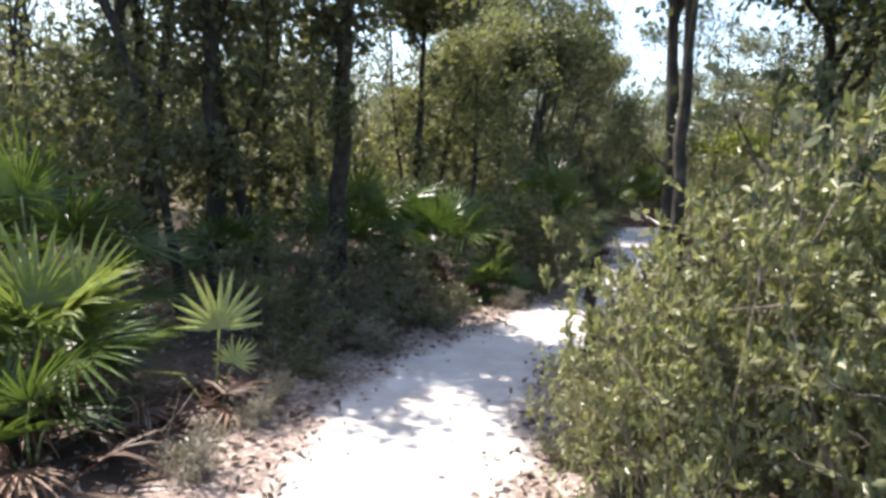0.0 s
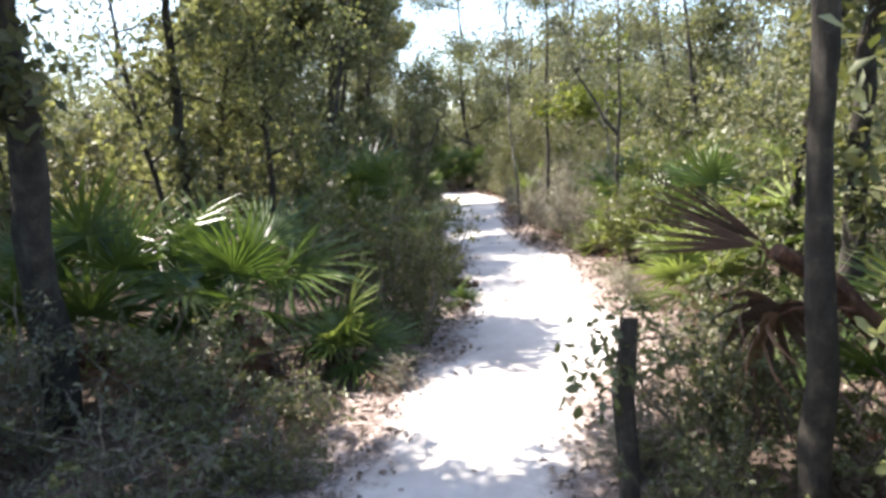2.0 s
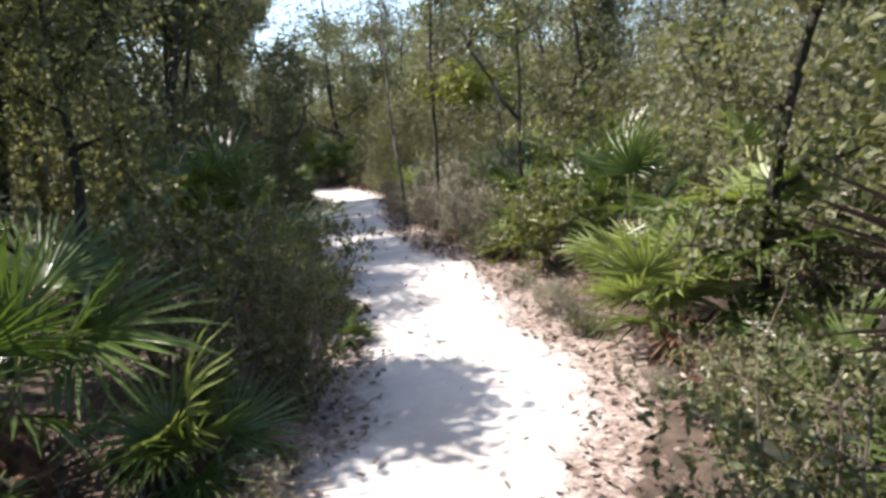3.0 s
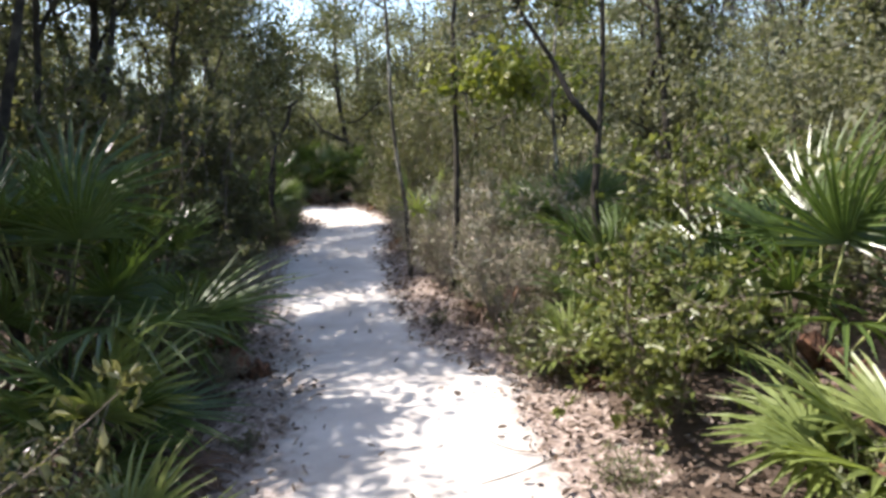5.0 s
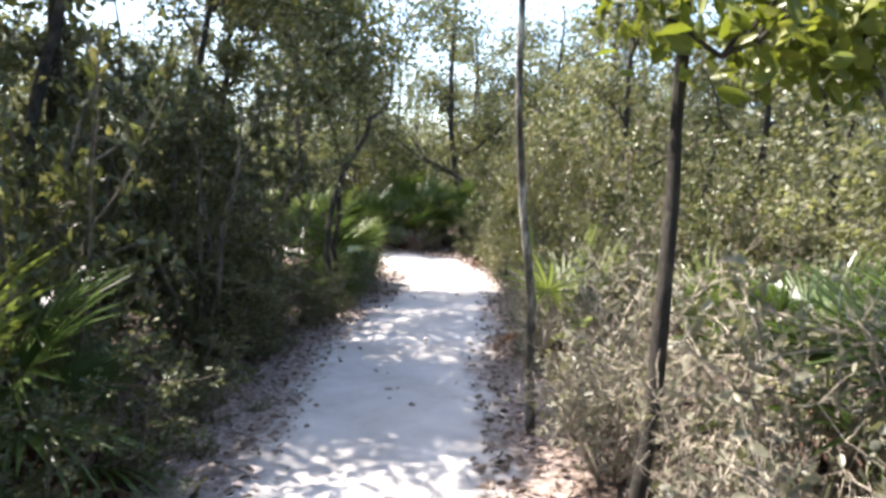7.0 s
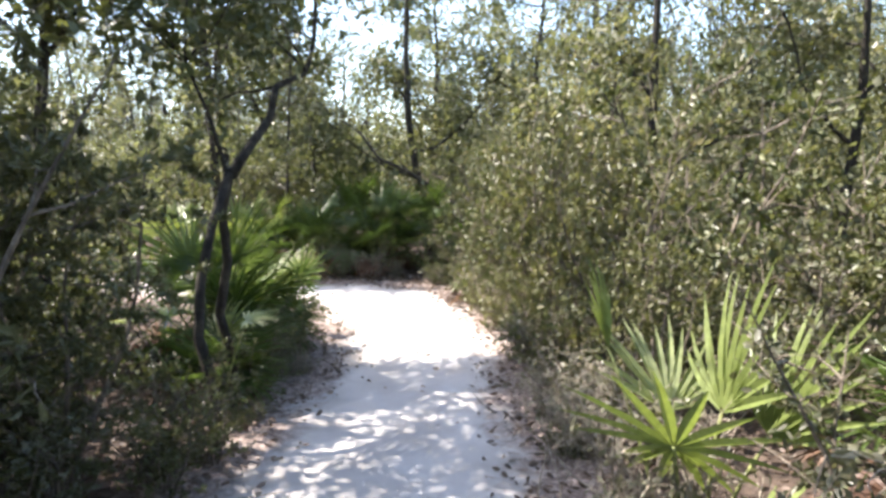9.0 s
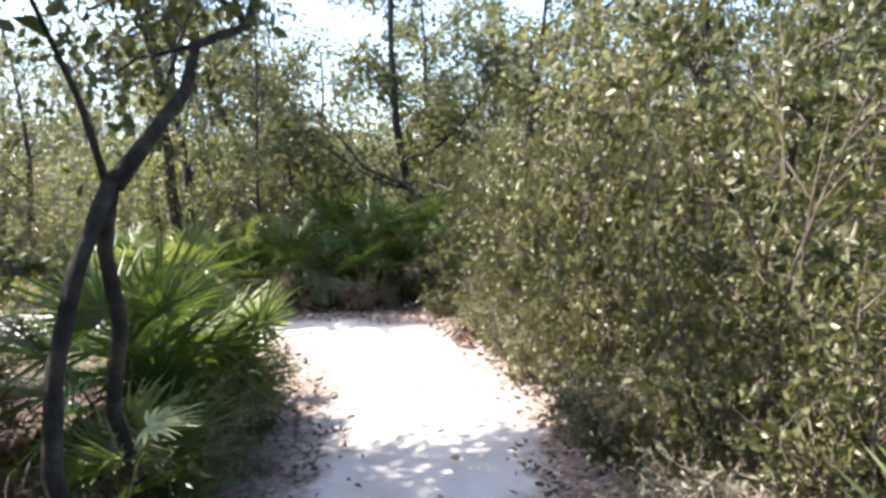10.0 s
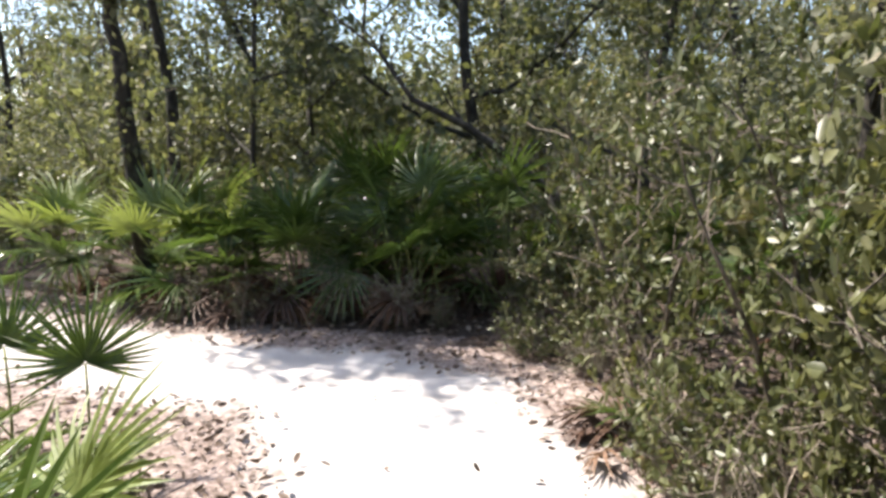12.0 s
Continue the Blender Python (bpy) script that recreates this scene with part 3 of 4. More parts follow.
def mark(x, y, r):
    KEEP.append((x, y, r))


def plant_trees(rows):
    for kind, x, y, seed, s in rows:
        tree(kind, x, y, seed, s)
        mark(x, y, 0.35)


# from 5.8 to 18.6 m along the walk
plant_trees([
    ("oak", 3.78, 6.5, 8, 0.65), ("oak", -2.1, 7.5, 3, 0.95), ("tall", -3.8, 8.0, 1, 0.8),
    ("dense", -2.6, 9.4, 3, 0.85), ("thin", -0.62, 9.3, 1, 1.0), ("dense", 0.25, 9.9, 5, 0.75), ("oak", -2.0, 10.0, 1, 0.8), ("dense", -0.2, 10.9, 2, 0.78),
    ("pole", 4.68, 11.88, 3, 1.0), ("high", 1.3, 12.0, 1, 0.85), ("high", 0.9, 13.2, 0, 0.95), ("high", 1.95, 14.9, 1, 0.95),
    ("high", 1.5, 15.6, 0, 1.0), ("high", 2.75, 16.5, 1, 0.9), ("high", 2.1, 17.0, 0, 1.0), ("oak", 9.4, 18.6, 3, 0.9)])
# from 19.2 to 27.6 m along the walk
plant_trees([
    ("oak", 1.4, 19.2, 1, 0.9), ("oak", 0.2, 12.9, 1, 0.9), ("oak", 0.8, 14.5, 0, 0.9), ("oak", 0.2, 15.8, 2, 1.0), ("oak", 1.0, 17.2, 3, 0.95), ("oak", 10.4, 20.6, 1, 1.0), ("oak", 9.8, 22.6, 2, 0.9), ("thin", 5.8, 23.2, 5, 1.0), ("oak", 8.6, 24.0, 3, 1.1),
    ("oak", 6.6, 24.6, 0, 0.85), ("tall", 5.0, 25.4, 0, 0.7), ("oak", 9.6, 25.6, 1, 1.0),
    ("oak", 7.4, 26.6, 2, 0.75), ("oak", 1.6, 27.0, 3, 1.0), ("oak", 4.6, 27.6, 0, 1.1)])

# the lichen-marked stem at the sand's rim
tree("pole", 4.82, 13.0, 2, 0.78, 1.1)
mark(4.82, 13.0, 0.35)

# the thick-stemmed oaks by the start, whose crowns shade the sand
canopy_tree(-1.15, 6.8, 61, 0.11, (-0.95, 6.0, 4.2), (1.5, 1.0, 0.9), 12000, "thick dark-trunked oak with a shady spreading crown")
canopy_tree(-2.25, 6.3, 62, 0.11, (-2.35, 6.3, 4.1), (1.3, 1.3, 1.0), 13000, "dark-trunked oak beside palmettos with a thick shady crown")
canopy_tree(-2.3, 5.6, 63, 0.05, (-3.3, 5.7, 3.5), (1.0, 0.9, 0.7), 7000, "thin dark oak stem leaning over palmettos")
canopy_tree(-0.45, 8.9, 64, 0.06, (-0.4, 8.6, 3.7), (0.75, 0.65, 0.7), 8000, "small upright oak with a rounded leafy crown")
canopy_tree(3.15, 5.45, 66, 0.07, (2.6, 4.9, 3.1), (1.1, 0.95, 0.85), 8000, "dark-stemmed oak with low leafy boughs over silvery bushes", 0.07, OAK)
# oaks that shade the woods away from the start
for k, (x, y, cx, cy) in enumerate(((-3.9, 8.5, -4.0, 8.1), (-5.3, 7.4, -5.2, 7.0), (-5.0, 10.0, -4.9, 9.9))):
    canopy_tree(x, y, 70 + k, 0.09, (cx, cy, 4.8 + 0.3 * (k % 2)), (1.5, 1.2, 0.8), 6500, "dark-trunked woodland oak with a wide high crown")
# oaks along the shaded middle of the walk
canopy_tree(0.85, 11.3, 81, 0.05, (0.75, 11.25, 3.3), (0.7, 0.6, 0.5), 4500, "slim oak behind palmettos with a small dense crown")
canopy_tree(1.45, 12.95, 86, 0.045, (1.8, 12.95, 3.6), (1.0, 0.8, 0.5), 3800, "slim young oak with a thin airy crown")
canopy_tree(1.9, 15.5, 82, 0.07, (2.35, 15.2, 4.2), (1.2, 1.0, 0.7), 9500, "slim oak behind fine-leaved bushes with a leafy crown")
canopy_tree(3.1, 18.4, 83, 0.055, (3.45, 18.25, 4.0), (1.25, 0.75, 0.5), 8000, "slim leaning oak with a small leafy crown over palmettos")
# the oak that shades the bend
canopy_tree(4.8, 23.7, 65, 0.095, (4.6, 22.7, 4.6), (1.3, 0.7, 0.6), 9000, "dark-trunked oak behind palmettos with an overhanging crown")

# the pair of darker stems beside the silvery bushes
canopy_tree(1.32, 3.68, 84, 0.045, (1.12, 3.6, 3.5), (0.85, 0.8, 0.75), 5500, "dark rough-barked young oak beside silvery bushes", 0.06, OAK, 2)
canopy_tree(1.46, 4.2, 85, 0.05, (1.14, 4.0, 3.6), (0.7, 0.7, 0.7), 4500, "dark crooked young oak beside silvery bushes", 0.05, OAK, 0)

# ---- wayside shrubs ----
def plant_shrubs(rows):
    for kind, x, y, seed, s, sz in rows:
        shrub(kind, x, y, seed, s, sz)
        mark(x, y, 0.5 * s)


# from 2.0 to 5.0 m along the walk
plant_shrubs([
    ("silver", 1.5, 2.0, 2, 0.8, 1.3), ("silver", 1.12, 2.5, 0, 0.78, 1.12), ("silver", 1.45, 2.5, 0, 0.7, 0.85), ("silver", 2.1, 2.6, 1, 1.0, 1.6), ("low", 0.85, 2.75, 0, 0.9, 1.2),
    ("silver", 0.98, 2.95, 1, 0.5, 0.55), ("silver", 1.6, 3.15, 1, 0.85, 1.2), ("low", 1.0, 3.5, 1, 1.0, 1.2), ("grey", 1.6, 3.7, 1, 0.6, 0.55), ("oak", 2.2, 3.8, 2, 0.9, 1.5),
    ("low", -0.95, 4.3, 1, 0.7, 0.7), ("oak", 2.0, 4.5, 1, 0.7, 0.6), ("oak", 1.6, 4.75, 0, 0.6, 0.6), ("oak", 1.2, 4.36, 2, 0.36, 0.4), ("oak", -1.1, 4.75, 0, 0.62, 0.5), ("grey", 1.42, 5.0, 0, 0.42, 0.45)])
# from 5.0 to 6.3 m along the walk
plant_shrubs([
    ("oak", -1.5, 5.0, 1, 0.7, 0.65), ("low", -0.6, 5.0, 0, 0.8, 0.8), ("oak", 1.95, 5.15, 1, 0.55, 0.55), ("low", 2.5, 5.3, 1, 0.9, 0.8), ("oak", 2.5, 5.3, 2, 0.6, 0.45),
    ("grey", -0.75, 5.35, 1, 0.62, 0.5), ("low", -0.2, 5.65, 1, 0.8, 0.8), ("low", 2.65, 5.75, 0, 0.8, 0.7), ("low", 3.3, 5.9, 0, 0.8, 0.8), ("oak", 3.6, 5.9, 1, 0.6, 0.5),
    ("oak", -0.35, 5.95, 2, 0.6, 0.5), ("oak", 4.0, 6.0, 0, 0.7, 0.6), ("low", 3.0, 6.1, 1, 0.7, 0.6), ("low", 0.1, 6.2, 0, 0.7, 0.7), ("grey", -1.2, 6.3, 0, 0.75, 0.7)])
# from 6.6 to 10.4 m along the walk
plant_shrubs([
    ("oak", -0.6, 6.6, 0, 0.6, 0.5), ("low", 0.75, 6.75, 1, 0.5, 0.5), ("grey", 3.1, 7.4, 0, 0.3, 0.25), ("yellow", 1.2, 7.4, 2, 0.55, 0.7), ("oak", 3.9, 7.5, 2, 0.5, 0.45),
    ("yellow", 0.95, 7.7, 0, 0.72, 0.86), ("yellow", 1.4, 8.0, 1, 0.62, 0.8), ("oak", 0.6, 8.3, 1, 0.9, 0.9), ("bright", 4.25, 8.95, 1, 0.85, 0.85), ("yellow", 1.45, 8.75, 2, 0.5, 0.6),
    ("bright", 5.0, 9.3, 0, 1.0, 1.15), ("bright", 4.75, 9.75, 0, 0.6, 0.5), ("low", 4.2, 9.75, 0, 0.9, 0.9), ("low", 4.4, 10.2, 1, 0.8, 0.8), ("bright", 5.9, 10.0, 1, 1.1, 1.35)])
# from 10.4 to 13.6 m along the walk
plant_shrubs([
    ("oak", 2.05, 10.45, 1, 0.5, 0.4), ("twiggy", 4.6, 10.9, 0, 0.9, 1.0), ("twiggy", 4.8, 11.45, 1, 0.8, 0.9), ("oak", 2.65, 11.5, 2, 0.4, 0.36), ("twiggy", 5.3, 11.0, 1, 1.0, 1.3), ("twiggy", 5.25, 11.6, 0, 1.1, 1.4), ("twiggy", 4.95, 10.5, 0, 0.8, 0.8),
    ("oak", 1.6, 12.2, 2, 1.1, 1.6), ("twiggy", 4.9, 12.35, 0, 0.8, 0.9), ("oak", 2.15, 12.3, 1, 0.7, 0.55), ("oak", 2.5, 12.35, 0, 0.45, 0.4), ("twiggy", 5.3, 12.7, 1, 1.1, 1.3),
    ("oak", 2.75, 12.8, 1, 0.6, 0.5), ("oak", 1.9, 13.0, 2, 0.7, 0.6), ("oak", 2.35, 13.4, 0, 1.0, 1.55), ("grey", 5.7, 13.6, 1, 0.8, 0.9), ("oak", 3.05, 13.6, 0, 0.45, 0.4)])
# from 14.2 to 15.9 m along the walk
plant_shrubs([
    ("twiggy", 5.55, 14.2, 1, 0.8, 0.9), ("oak", 2.3, 14.4, 2, 1.0, 1.5), ("oak", 3.2, 14.5, 2, 0.6, 0.55), ("oak", 3.45, 14.9, 1, 0.4, 0.38), ("grey", 6.9, 14.9, 1, 0.7, 0.8),
    ("oak", 7.4, 15.0, 0, 0.9, 1.0), ("oak", 8.0, 15.0, 1, 1.0, 1.1), ("oak", 2.8, 15.2, 1, 1.0, 1.55), ("yellow", 6.3, 15.2, 2, 0.6, 0.9), ("twiggy", 6.0, 15.3, 1, 0.7, 0.7),
    ("grey", 3.55, 15.35, 0, 0.7, 0.6), ("oak", 6.9, 15.5, 0, 0.6, 0.6), ("oak", 6.6, 15.6, 1, 0.5, 0.5), ("oak", 3.98, 15.7, 0, 0.42, 0.42), ("grey", 3.9, 15.9, 1, 0.5, 0.45)])
# from 15.9 to 17.2 m along the walk
plant_shrubs([
    ("oak", 7.2, 15.9, 2, 0.6, 0.6), ("yellow", 6.75, 16.0, 0, 0.85, 1.35), ("low", 6.5, 16.0, 1, 0.8, 0.9), ("oak", 4.2, 16.02, 1, 0.32, 0.42), ("low", 6.55, 16.3, 1, 0.7, 0.7),
    ("oak", 3.4, 16.4, 2, 0.8, 0.8), ("oak", 8.0, 16.4, 1, 1.4, 1.7), ("low", 6.5, 16.45, 0, 0.9, 1.2), ("oak", 6.95, 16.5, 1, 0.5, 0.5), ("oak", 7.3, 16.6, 2, 0.6, 0.6),
    ("twiggy", 6.5, 16.6, 0, 0.6, 0.6), ("oak", 4.5, 16.9, 0, 0.45, 0.4), ("low", 6.75, 16.9, 0, 0.9, 1.0), ("yellow", 7.05, 17.05, 1, 0.9, 1.45), ("oak", 4.66, 17.25, 1, 0.38, 0.36)])
# from 17.4 to 20.9 m along the walk
plant_shrubs([
    ("oak", 6.95, 17.4, 0, 0.5, 0.5), ("oak", 7.3, 17.4, 0, 0.6, 0.55), ("oak", 4.95, 17.75, 2, 0.36, 0.36), ("yellow", 7.2, 17.9, 2, 0.95, 1.4), ("yellow", 8.3, 17.9, 0, 1.4, 1.7),
    ("low", 6.95, 17.95, 1, 0.9, 1.2), ("oak", 7.35, 18.2, 2, 0.6, 0.6), ("oak", 5.1, 18.5, 0, 0.3, 0.3), ("low", 7.1, 18.6, 0, 0.9, 1.2), ("oak", 7.6, 18.7, 0, 0.95, 1.3),
    ("low", 7.3, 19.0, 1, 1.0, 1.3), ("oak", 7.75, 19.8, 1, 0.95, 1.3), ("oak", 7.6, 20.3, 1, 0.55, 0.5), ("low", 7.35, 20.5, 0, 0.7, 0.8), ("oak", 8.1, 20.9, 2, 1.0, 1.3)])
# beyond the forked tree, and at the far bend
plant_shrubs([
    ("oak", 3.35, 17.2, 0, 0.7, 0.7), ("oak", 3.1, 18.4, 1, 0.8, 0.9), ("oak", 3.6, 17.7, 2, 0.55, 0.6), ("grey", 3.3, 18.9, 1, 0.7, 0.7), ("oak", 2.8, 17.2, 1, 0.8, 0.9),
    ("oak", 7.55, 21.1, 0, 0.5, 0.5), ("grey", 7.0, 21.3, 0, 0.3, 0.28), ("grey", 5.6, 21.95, 1, 0.45, 0.4), ("grey", 6.3, 21.7, 0, 0.45, 0.42), ("twiggy", 6.7, 21.55, 0, 0.5, 0.5), ("twiggy", 5.2, 22.3, 1, 0.5, 0.5)])

# tall fine-leaved bushes shading the sand, and a silvery one close by the start
plant_shrubs([
    ("fine", 3.12, 14.5, 0, 0.95, 1.05), ("fine", 3.5, 15.5, 1, 0.75, 0.85), ("fine", 2.3, 15.1, 0, 1.0, 1.1),
    ("fine", 2.9, 16.2, 1, 0.9, 0.95), ("silver", 0.9, 2.2, 0, 0.6, 1.0), ("silver", 0.74, 2.62, 1, 0.42, 0.72)])

# head-high thickets that close the view between the trees
plant_shrubs([
    ("thicket", -2.8, 8.3, 0, 1.1, 1.35), ("thicket", -1.8, 9.0, 1, 1.1, 1.4), ("thicket", -3.7, 7.4, 2, 1.2, 1.4), ("thicket", -0.8, 10.3, 3, 1.1, 1.3), ("thicket", -3.2, 9.9, 1, 1.3, 1.6),
    ("thicket", 0.3, 10.9, 0, 1.0, 1.3), ("thicket", -4.3, 6.2, 3, 1.2, 1.3), ("thicket", -1.4, 11.4, 2, 1.3, 1.6), ("thicket", -4.6, 8.8, 0, 1.4, 1.7), ("thicket", 0.6, 12.2, 1, 1.1, 1.4),
    ("thicket", 3.4, 25.3, 0, 1.0, 0.9), ("thicket", 5.7, 24.5, 2, 1.1, 1.4), ("thicket", 7.5, 24.4, 3, 1.2, 1.5), ("thicket", 6.5, 25.6, 0, 1.3, 1.6), ("thicket", 8.7, 23.3, 2, 1.1, 1.4),
    ("thicket", 4.4, 26.0, 1, 1.3, 1.7), ("thicket", 2.2, 26.2, 2, 1.2, 1.5), ("thicket", 8.6, 25.6, 1, 1.3, 1.6), ("thicket", 5.4, 27.0, 3, 1.4, 1.8)])

# ---- wayside palmettos ----
def plant_palmettos(rows):
    for x, y, seed, n, size, tall, dead, pale in rows:
        palmetto(x, y, seed, n, size, tall, dead, pale=pale)
        mark(x, y, 0.45 * size)


# from 2.7 to 7.6 m along the walk
plant_palmettos([
    (-1.85, 2.7, 3, 5, 0.7, 0.35, 6, 0), (-2.1, 3.4, 1, 20, 0.95, 0.5, 2, 7), (-2.9, 4.6, 2, 16, 1.1, 0.8, 1, 0), (3.2, 5.6, 11, 5, 0.7, 0.35, 5, 0), (2.3, 4.25, 37, 9, 0.8, 0.95, 1, 3), (-2.0, 6.2, 7, 12, 0.9, 0.7, 1, 0),
    (4.15, 6.7, 10, 16, 1.1, 0.8, 2, 5), (3.35, 6.75, 9, 14, 0.85, 0.5, 3, 10), (0.5, 6.95, 5, 11, 0.7, 0.35, 2, 3), (-0.1, 7.4, 4, 16, 1.05, 0.7, 1, 0), (-1.1, 7.6, 6, 15, 1.1, 0.85, 1, 0)])
# from 8.0 to 12.4 m along the walk
plant_palmettos([
    (1.85, 8.25, 8, 5, 0.4, 0.28, 0, 0), (5.0, 8.7, 13, 12, 1.0, 0.7, 1, 0), (1.75, 9.85, 14, 12, 0.8, 0.42, 1, 4), (1.82, 9.05, 40, 9, 0.6, 0.35, 0, 8), (5.0, 10.1, 17, 12, 0.9, 0.6, 1, 0),
    (1.5, 10.9, 15, 16, 1.15, 0.85, 1, 0), (4.55, 11.2, 30, 4, 0.45, 0.22, 0, 0), (5.6, 11.2, 31, 14, 1.0, 0.7, 1, 0), (2.3, 11.3, 16, 11, 0.8, 0.45, 3, 0), (2.2, 12.9, 38, 14, 0.95, 0.7, 8, 2), (4.32, 9.72, 39, 7, 0.6, 0.25, 1, 5), (6.2, 12.4, 18, 14, 1.0, 0.6, 2, 0)])
# from 14.1 to 22.0 m along the walk
plant_palmettos([
    (6.9, 14.1, 33, 8, 0.8, 0.5, 2, 1), (4.3, 17.0, 20, 12, 0.72, 0.42, 1, 1), (4.3, 17.9, 22, 15, 0.95, 0.6, 1, 0), (4.7, 18.15, 21, 14, 0.85, 0.45, 1, 2),
    (4.58, 18.72, 23, 12, 0.8, 0.45, 1, 5), (7.2, 19.2, 29, 4, 0.55, 0.25, 7, 0), (4.5, 19.4, 36, 8, 0.55, 0.25, 2, 3), (6.9, 21.9, 24, 14, 0.95, 0.8, 14, 0), (7.8, 22.0, 27, 14, 1.05, 0.8, 2, 0)])
# from 22.4 to 23.6 m along the walk
plant_palmettos([
    (6.1, 22.35, 25, 15, 0.95, 0.85, 12, 0), (5.5, 22.7, 34, 13, 0.9, 0.75, 10, 2), (7.0, 22.8, 28, 16, 1.15, 0.9, 2, 0), (5.1, 23.1, 26, 16, 0.95, 0.8, 7, 9), (4.2, 23.6, 35, 14, 0.95, 0.7, 1, 7)])

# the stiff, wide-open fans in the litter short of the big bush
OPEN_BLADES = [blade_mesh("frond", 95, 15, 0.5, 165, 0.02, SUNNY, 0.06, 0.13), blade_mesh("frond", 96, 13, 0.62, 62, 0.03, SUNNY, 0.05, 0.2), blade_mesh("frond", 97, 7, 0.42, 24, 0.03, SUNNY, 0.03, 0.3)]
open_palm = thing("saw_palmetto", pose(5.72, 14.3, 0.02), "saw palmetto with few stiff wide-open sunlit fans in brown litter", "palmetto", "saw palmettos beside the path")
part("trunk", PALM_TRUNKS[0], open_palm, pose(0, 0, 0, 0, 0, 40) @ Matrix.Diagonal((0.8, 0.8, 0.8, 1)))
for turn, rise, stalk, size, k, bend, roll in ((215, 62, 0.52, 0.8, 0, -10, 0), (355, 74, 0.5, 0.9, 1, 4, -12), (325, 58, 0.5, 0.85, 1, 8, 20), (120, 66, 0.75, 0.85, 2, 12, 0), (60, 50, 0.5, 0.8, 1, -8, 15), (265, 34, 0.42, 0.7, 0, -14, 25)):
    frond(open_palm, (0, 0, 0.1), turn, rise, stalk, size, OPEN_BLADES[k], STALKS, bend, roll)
for turn in (150, 240, 300):
    frond(open_palm, (0, 0, 0.08), turn, 8, 0.3, 0.7, DEAD_BLADES[turn % 3], DEAD_STALKS, -10, 15, "brown dead frond")
mark(5.72, 14.3, 0.4)

# the low, wide-open palmetto where the path bends, all in the painted sunlit leaf colour
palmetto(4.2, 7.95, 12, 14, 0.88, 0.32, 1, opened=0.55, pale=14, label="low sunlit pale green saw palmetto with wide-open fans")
mark(4.2, 7.95, 0.4)

# the pale young fan by the start, and its dead neighbour
young = thing("young_palmetto", pose(-1.27, 3.62, 0.03), "young palmetto with one pale upright fan leaf on sand", "palmetto")
part("trunk", PALM_TRUNKS[2], young, Matrix.Diagonal((0.5, 0.5, 0.5, 1)))
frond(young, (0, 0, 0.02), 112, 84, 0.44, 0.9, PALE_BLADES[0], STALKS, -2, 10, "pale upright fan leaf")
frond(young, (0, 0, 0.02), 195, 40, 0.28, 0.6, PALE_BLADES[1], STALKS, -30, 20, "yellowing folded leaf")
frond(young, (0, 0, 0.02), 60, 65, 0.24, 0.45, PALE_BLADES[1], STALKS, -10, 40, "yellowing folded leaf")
for turn in (20, 75, 140, 250, 300):
    frond(young, (0, 0, 0.04), turn, 6, 0.18, 0.7, DEAD_BLADES[turn % 3], DEAD_STALKS, -10, turn % 50 - 25, "brown dead frond")
mark(-1.27, 3.7, 0.4)
for x, y, turn, hub in ((4.93, 19.72, 95, 0.46), (4.62, 19.95, 120, 0.5)):
    small = thing("young_palmetto", pose(x, y, 0.03), "small palmetto seedling with an upright fan beside white sand", "palmetto")
    part("trunk", PALM_TRUNKS[2], small, Matrix.Diagonal((0.4, 0.4, 0.4, 1)))
    frond(small, (0, 0, 0.02), turn, 82, hub, 0.62, BLADES[2], STALKS, -4, 6)
    frond(small, (0, 0, 0.02), turn + 150, 50, hub * 0.7, 0.5, BLADES[4], STALKS, -20, 20)

# a pale folded leaf leaning out over the sand at the bend
FOLDED = blade_mesh("frond", 91, 7, 0.62, 8, 0.02, PALE, 0.0, 0.5)
bending = thing("young_palmetto", pose(4.78, 19.22, 0.03), "low palmetto with a pale folded leaf over white sand", "palmetto")
part("trunk", PALM_TRUNKS[2], bending, Matrix.Diagonal((0.4, 0.4, 0.4, 1)))
frond(bending, (0, 0, 0.08), 46, 20, 0.14, 1.0, FOLDED, STALKS, -10, 40, "pale straw-coloured folded leaf")
frond(bending, (0, 0, 0.08), 100, 30, 0.2, 0.6, SUN_BLADES[1], STALKS, -12, 10)
frond(bending, (0, 0, 0.08), -20, 34, 0.2, 0.6, SUN_BLADES[0], STALKS, -12, 10)

# fronds held flat at the foot of the twin-stemmed tree; the pale colour paints sunlight on them
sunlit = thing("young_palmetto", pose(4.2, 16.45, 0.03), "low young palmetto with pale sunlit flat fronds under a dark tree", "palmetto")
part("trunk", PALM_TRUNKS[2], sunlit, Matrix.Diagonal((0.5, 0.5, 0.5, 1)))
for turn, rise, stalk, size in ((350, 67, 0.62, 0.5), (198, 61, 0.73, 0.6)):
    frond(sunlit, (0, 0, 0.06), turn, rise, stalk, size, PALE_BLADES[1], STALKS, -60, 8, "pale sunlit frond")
mark(4.2, 16.45, 0.25)

# an open fan held out towards the sand
held = thing("young_palmetto", pose(4.85, 18.5, 0.03), "young palmetto holding one wide-open glossy fan beside white sand", "palmetto")
part("trunk", PALM_TRUNKS[2], held, Matrix.Diagonal((0.5, 0.5, 0.5, 1)))
frond(held, (0, 0, 0.08), -60, 50, 0.7, 0.66, blade_mesh("frond", 98, 18, 0.5, 165, 0.03, PALM, 0.06, 0.12), STALKS, 28, 0)
frond(held, (0, 0, 0.08), 20, 58, 0.5, 0.7, SUN_BLADES[0], STALKS, 0, 10)
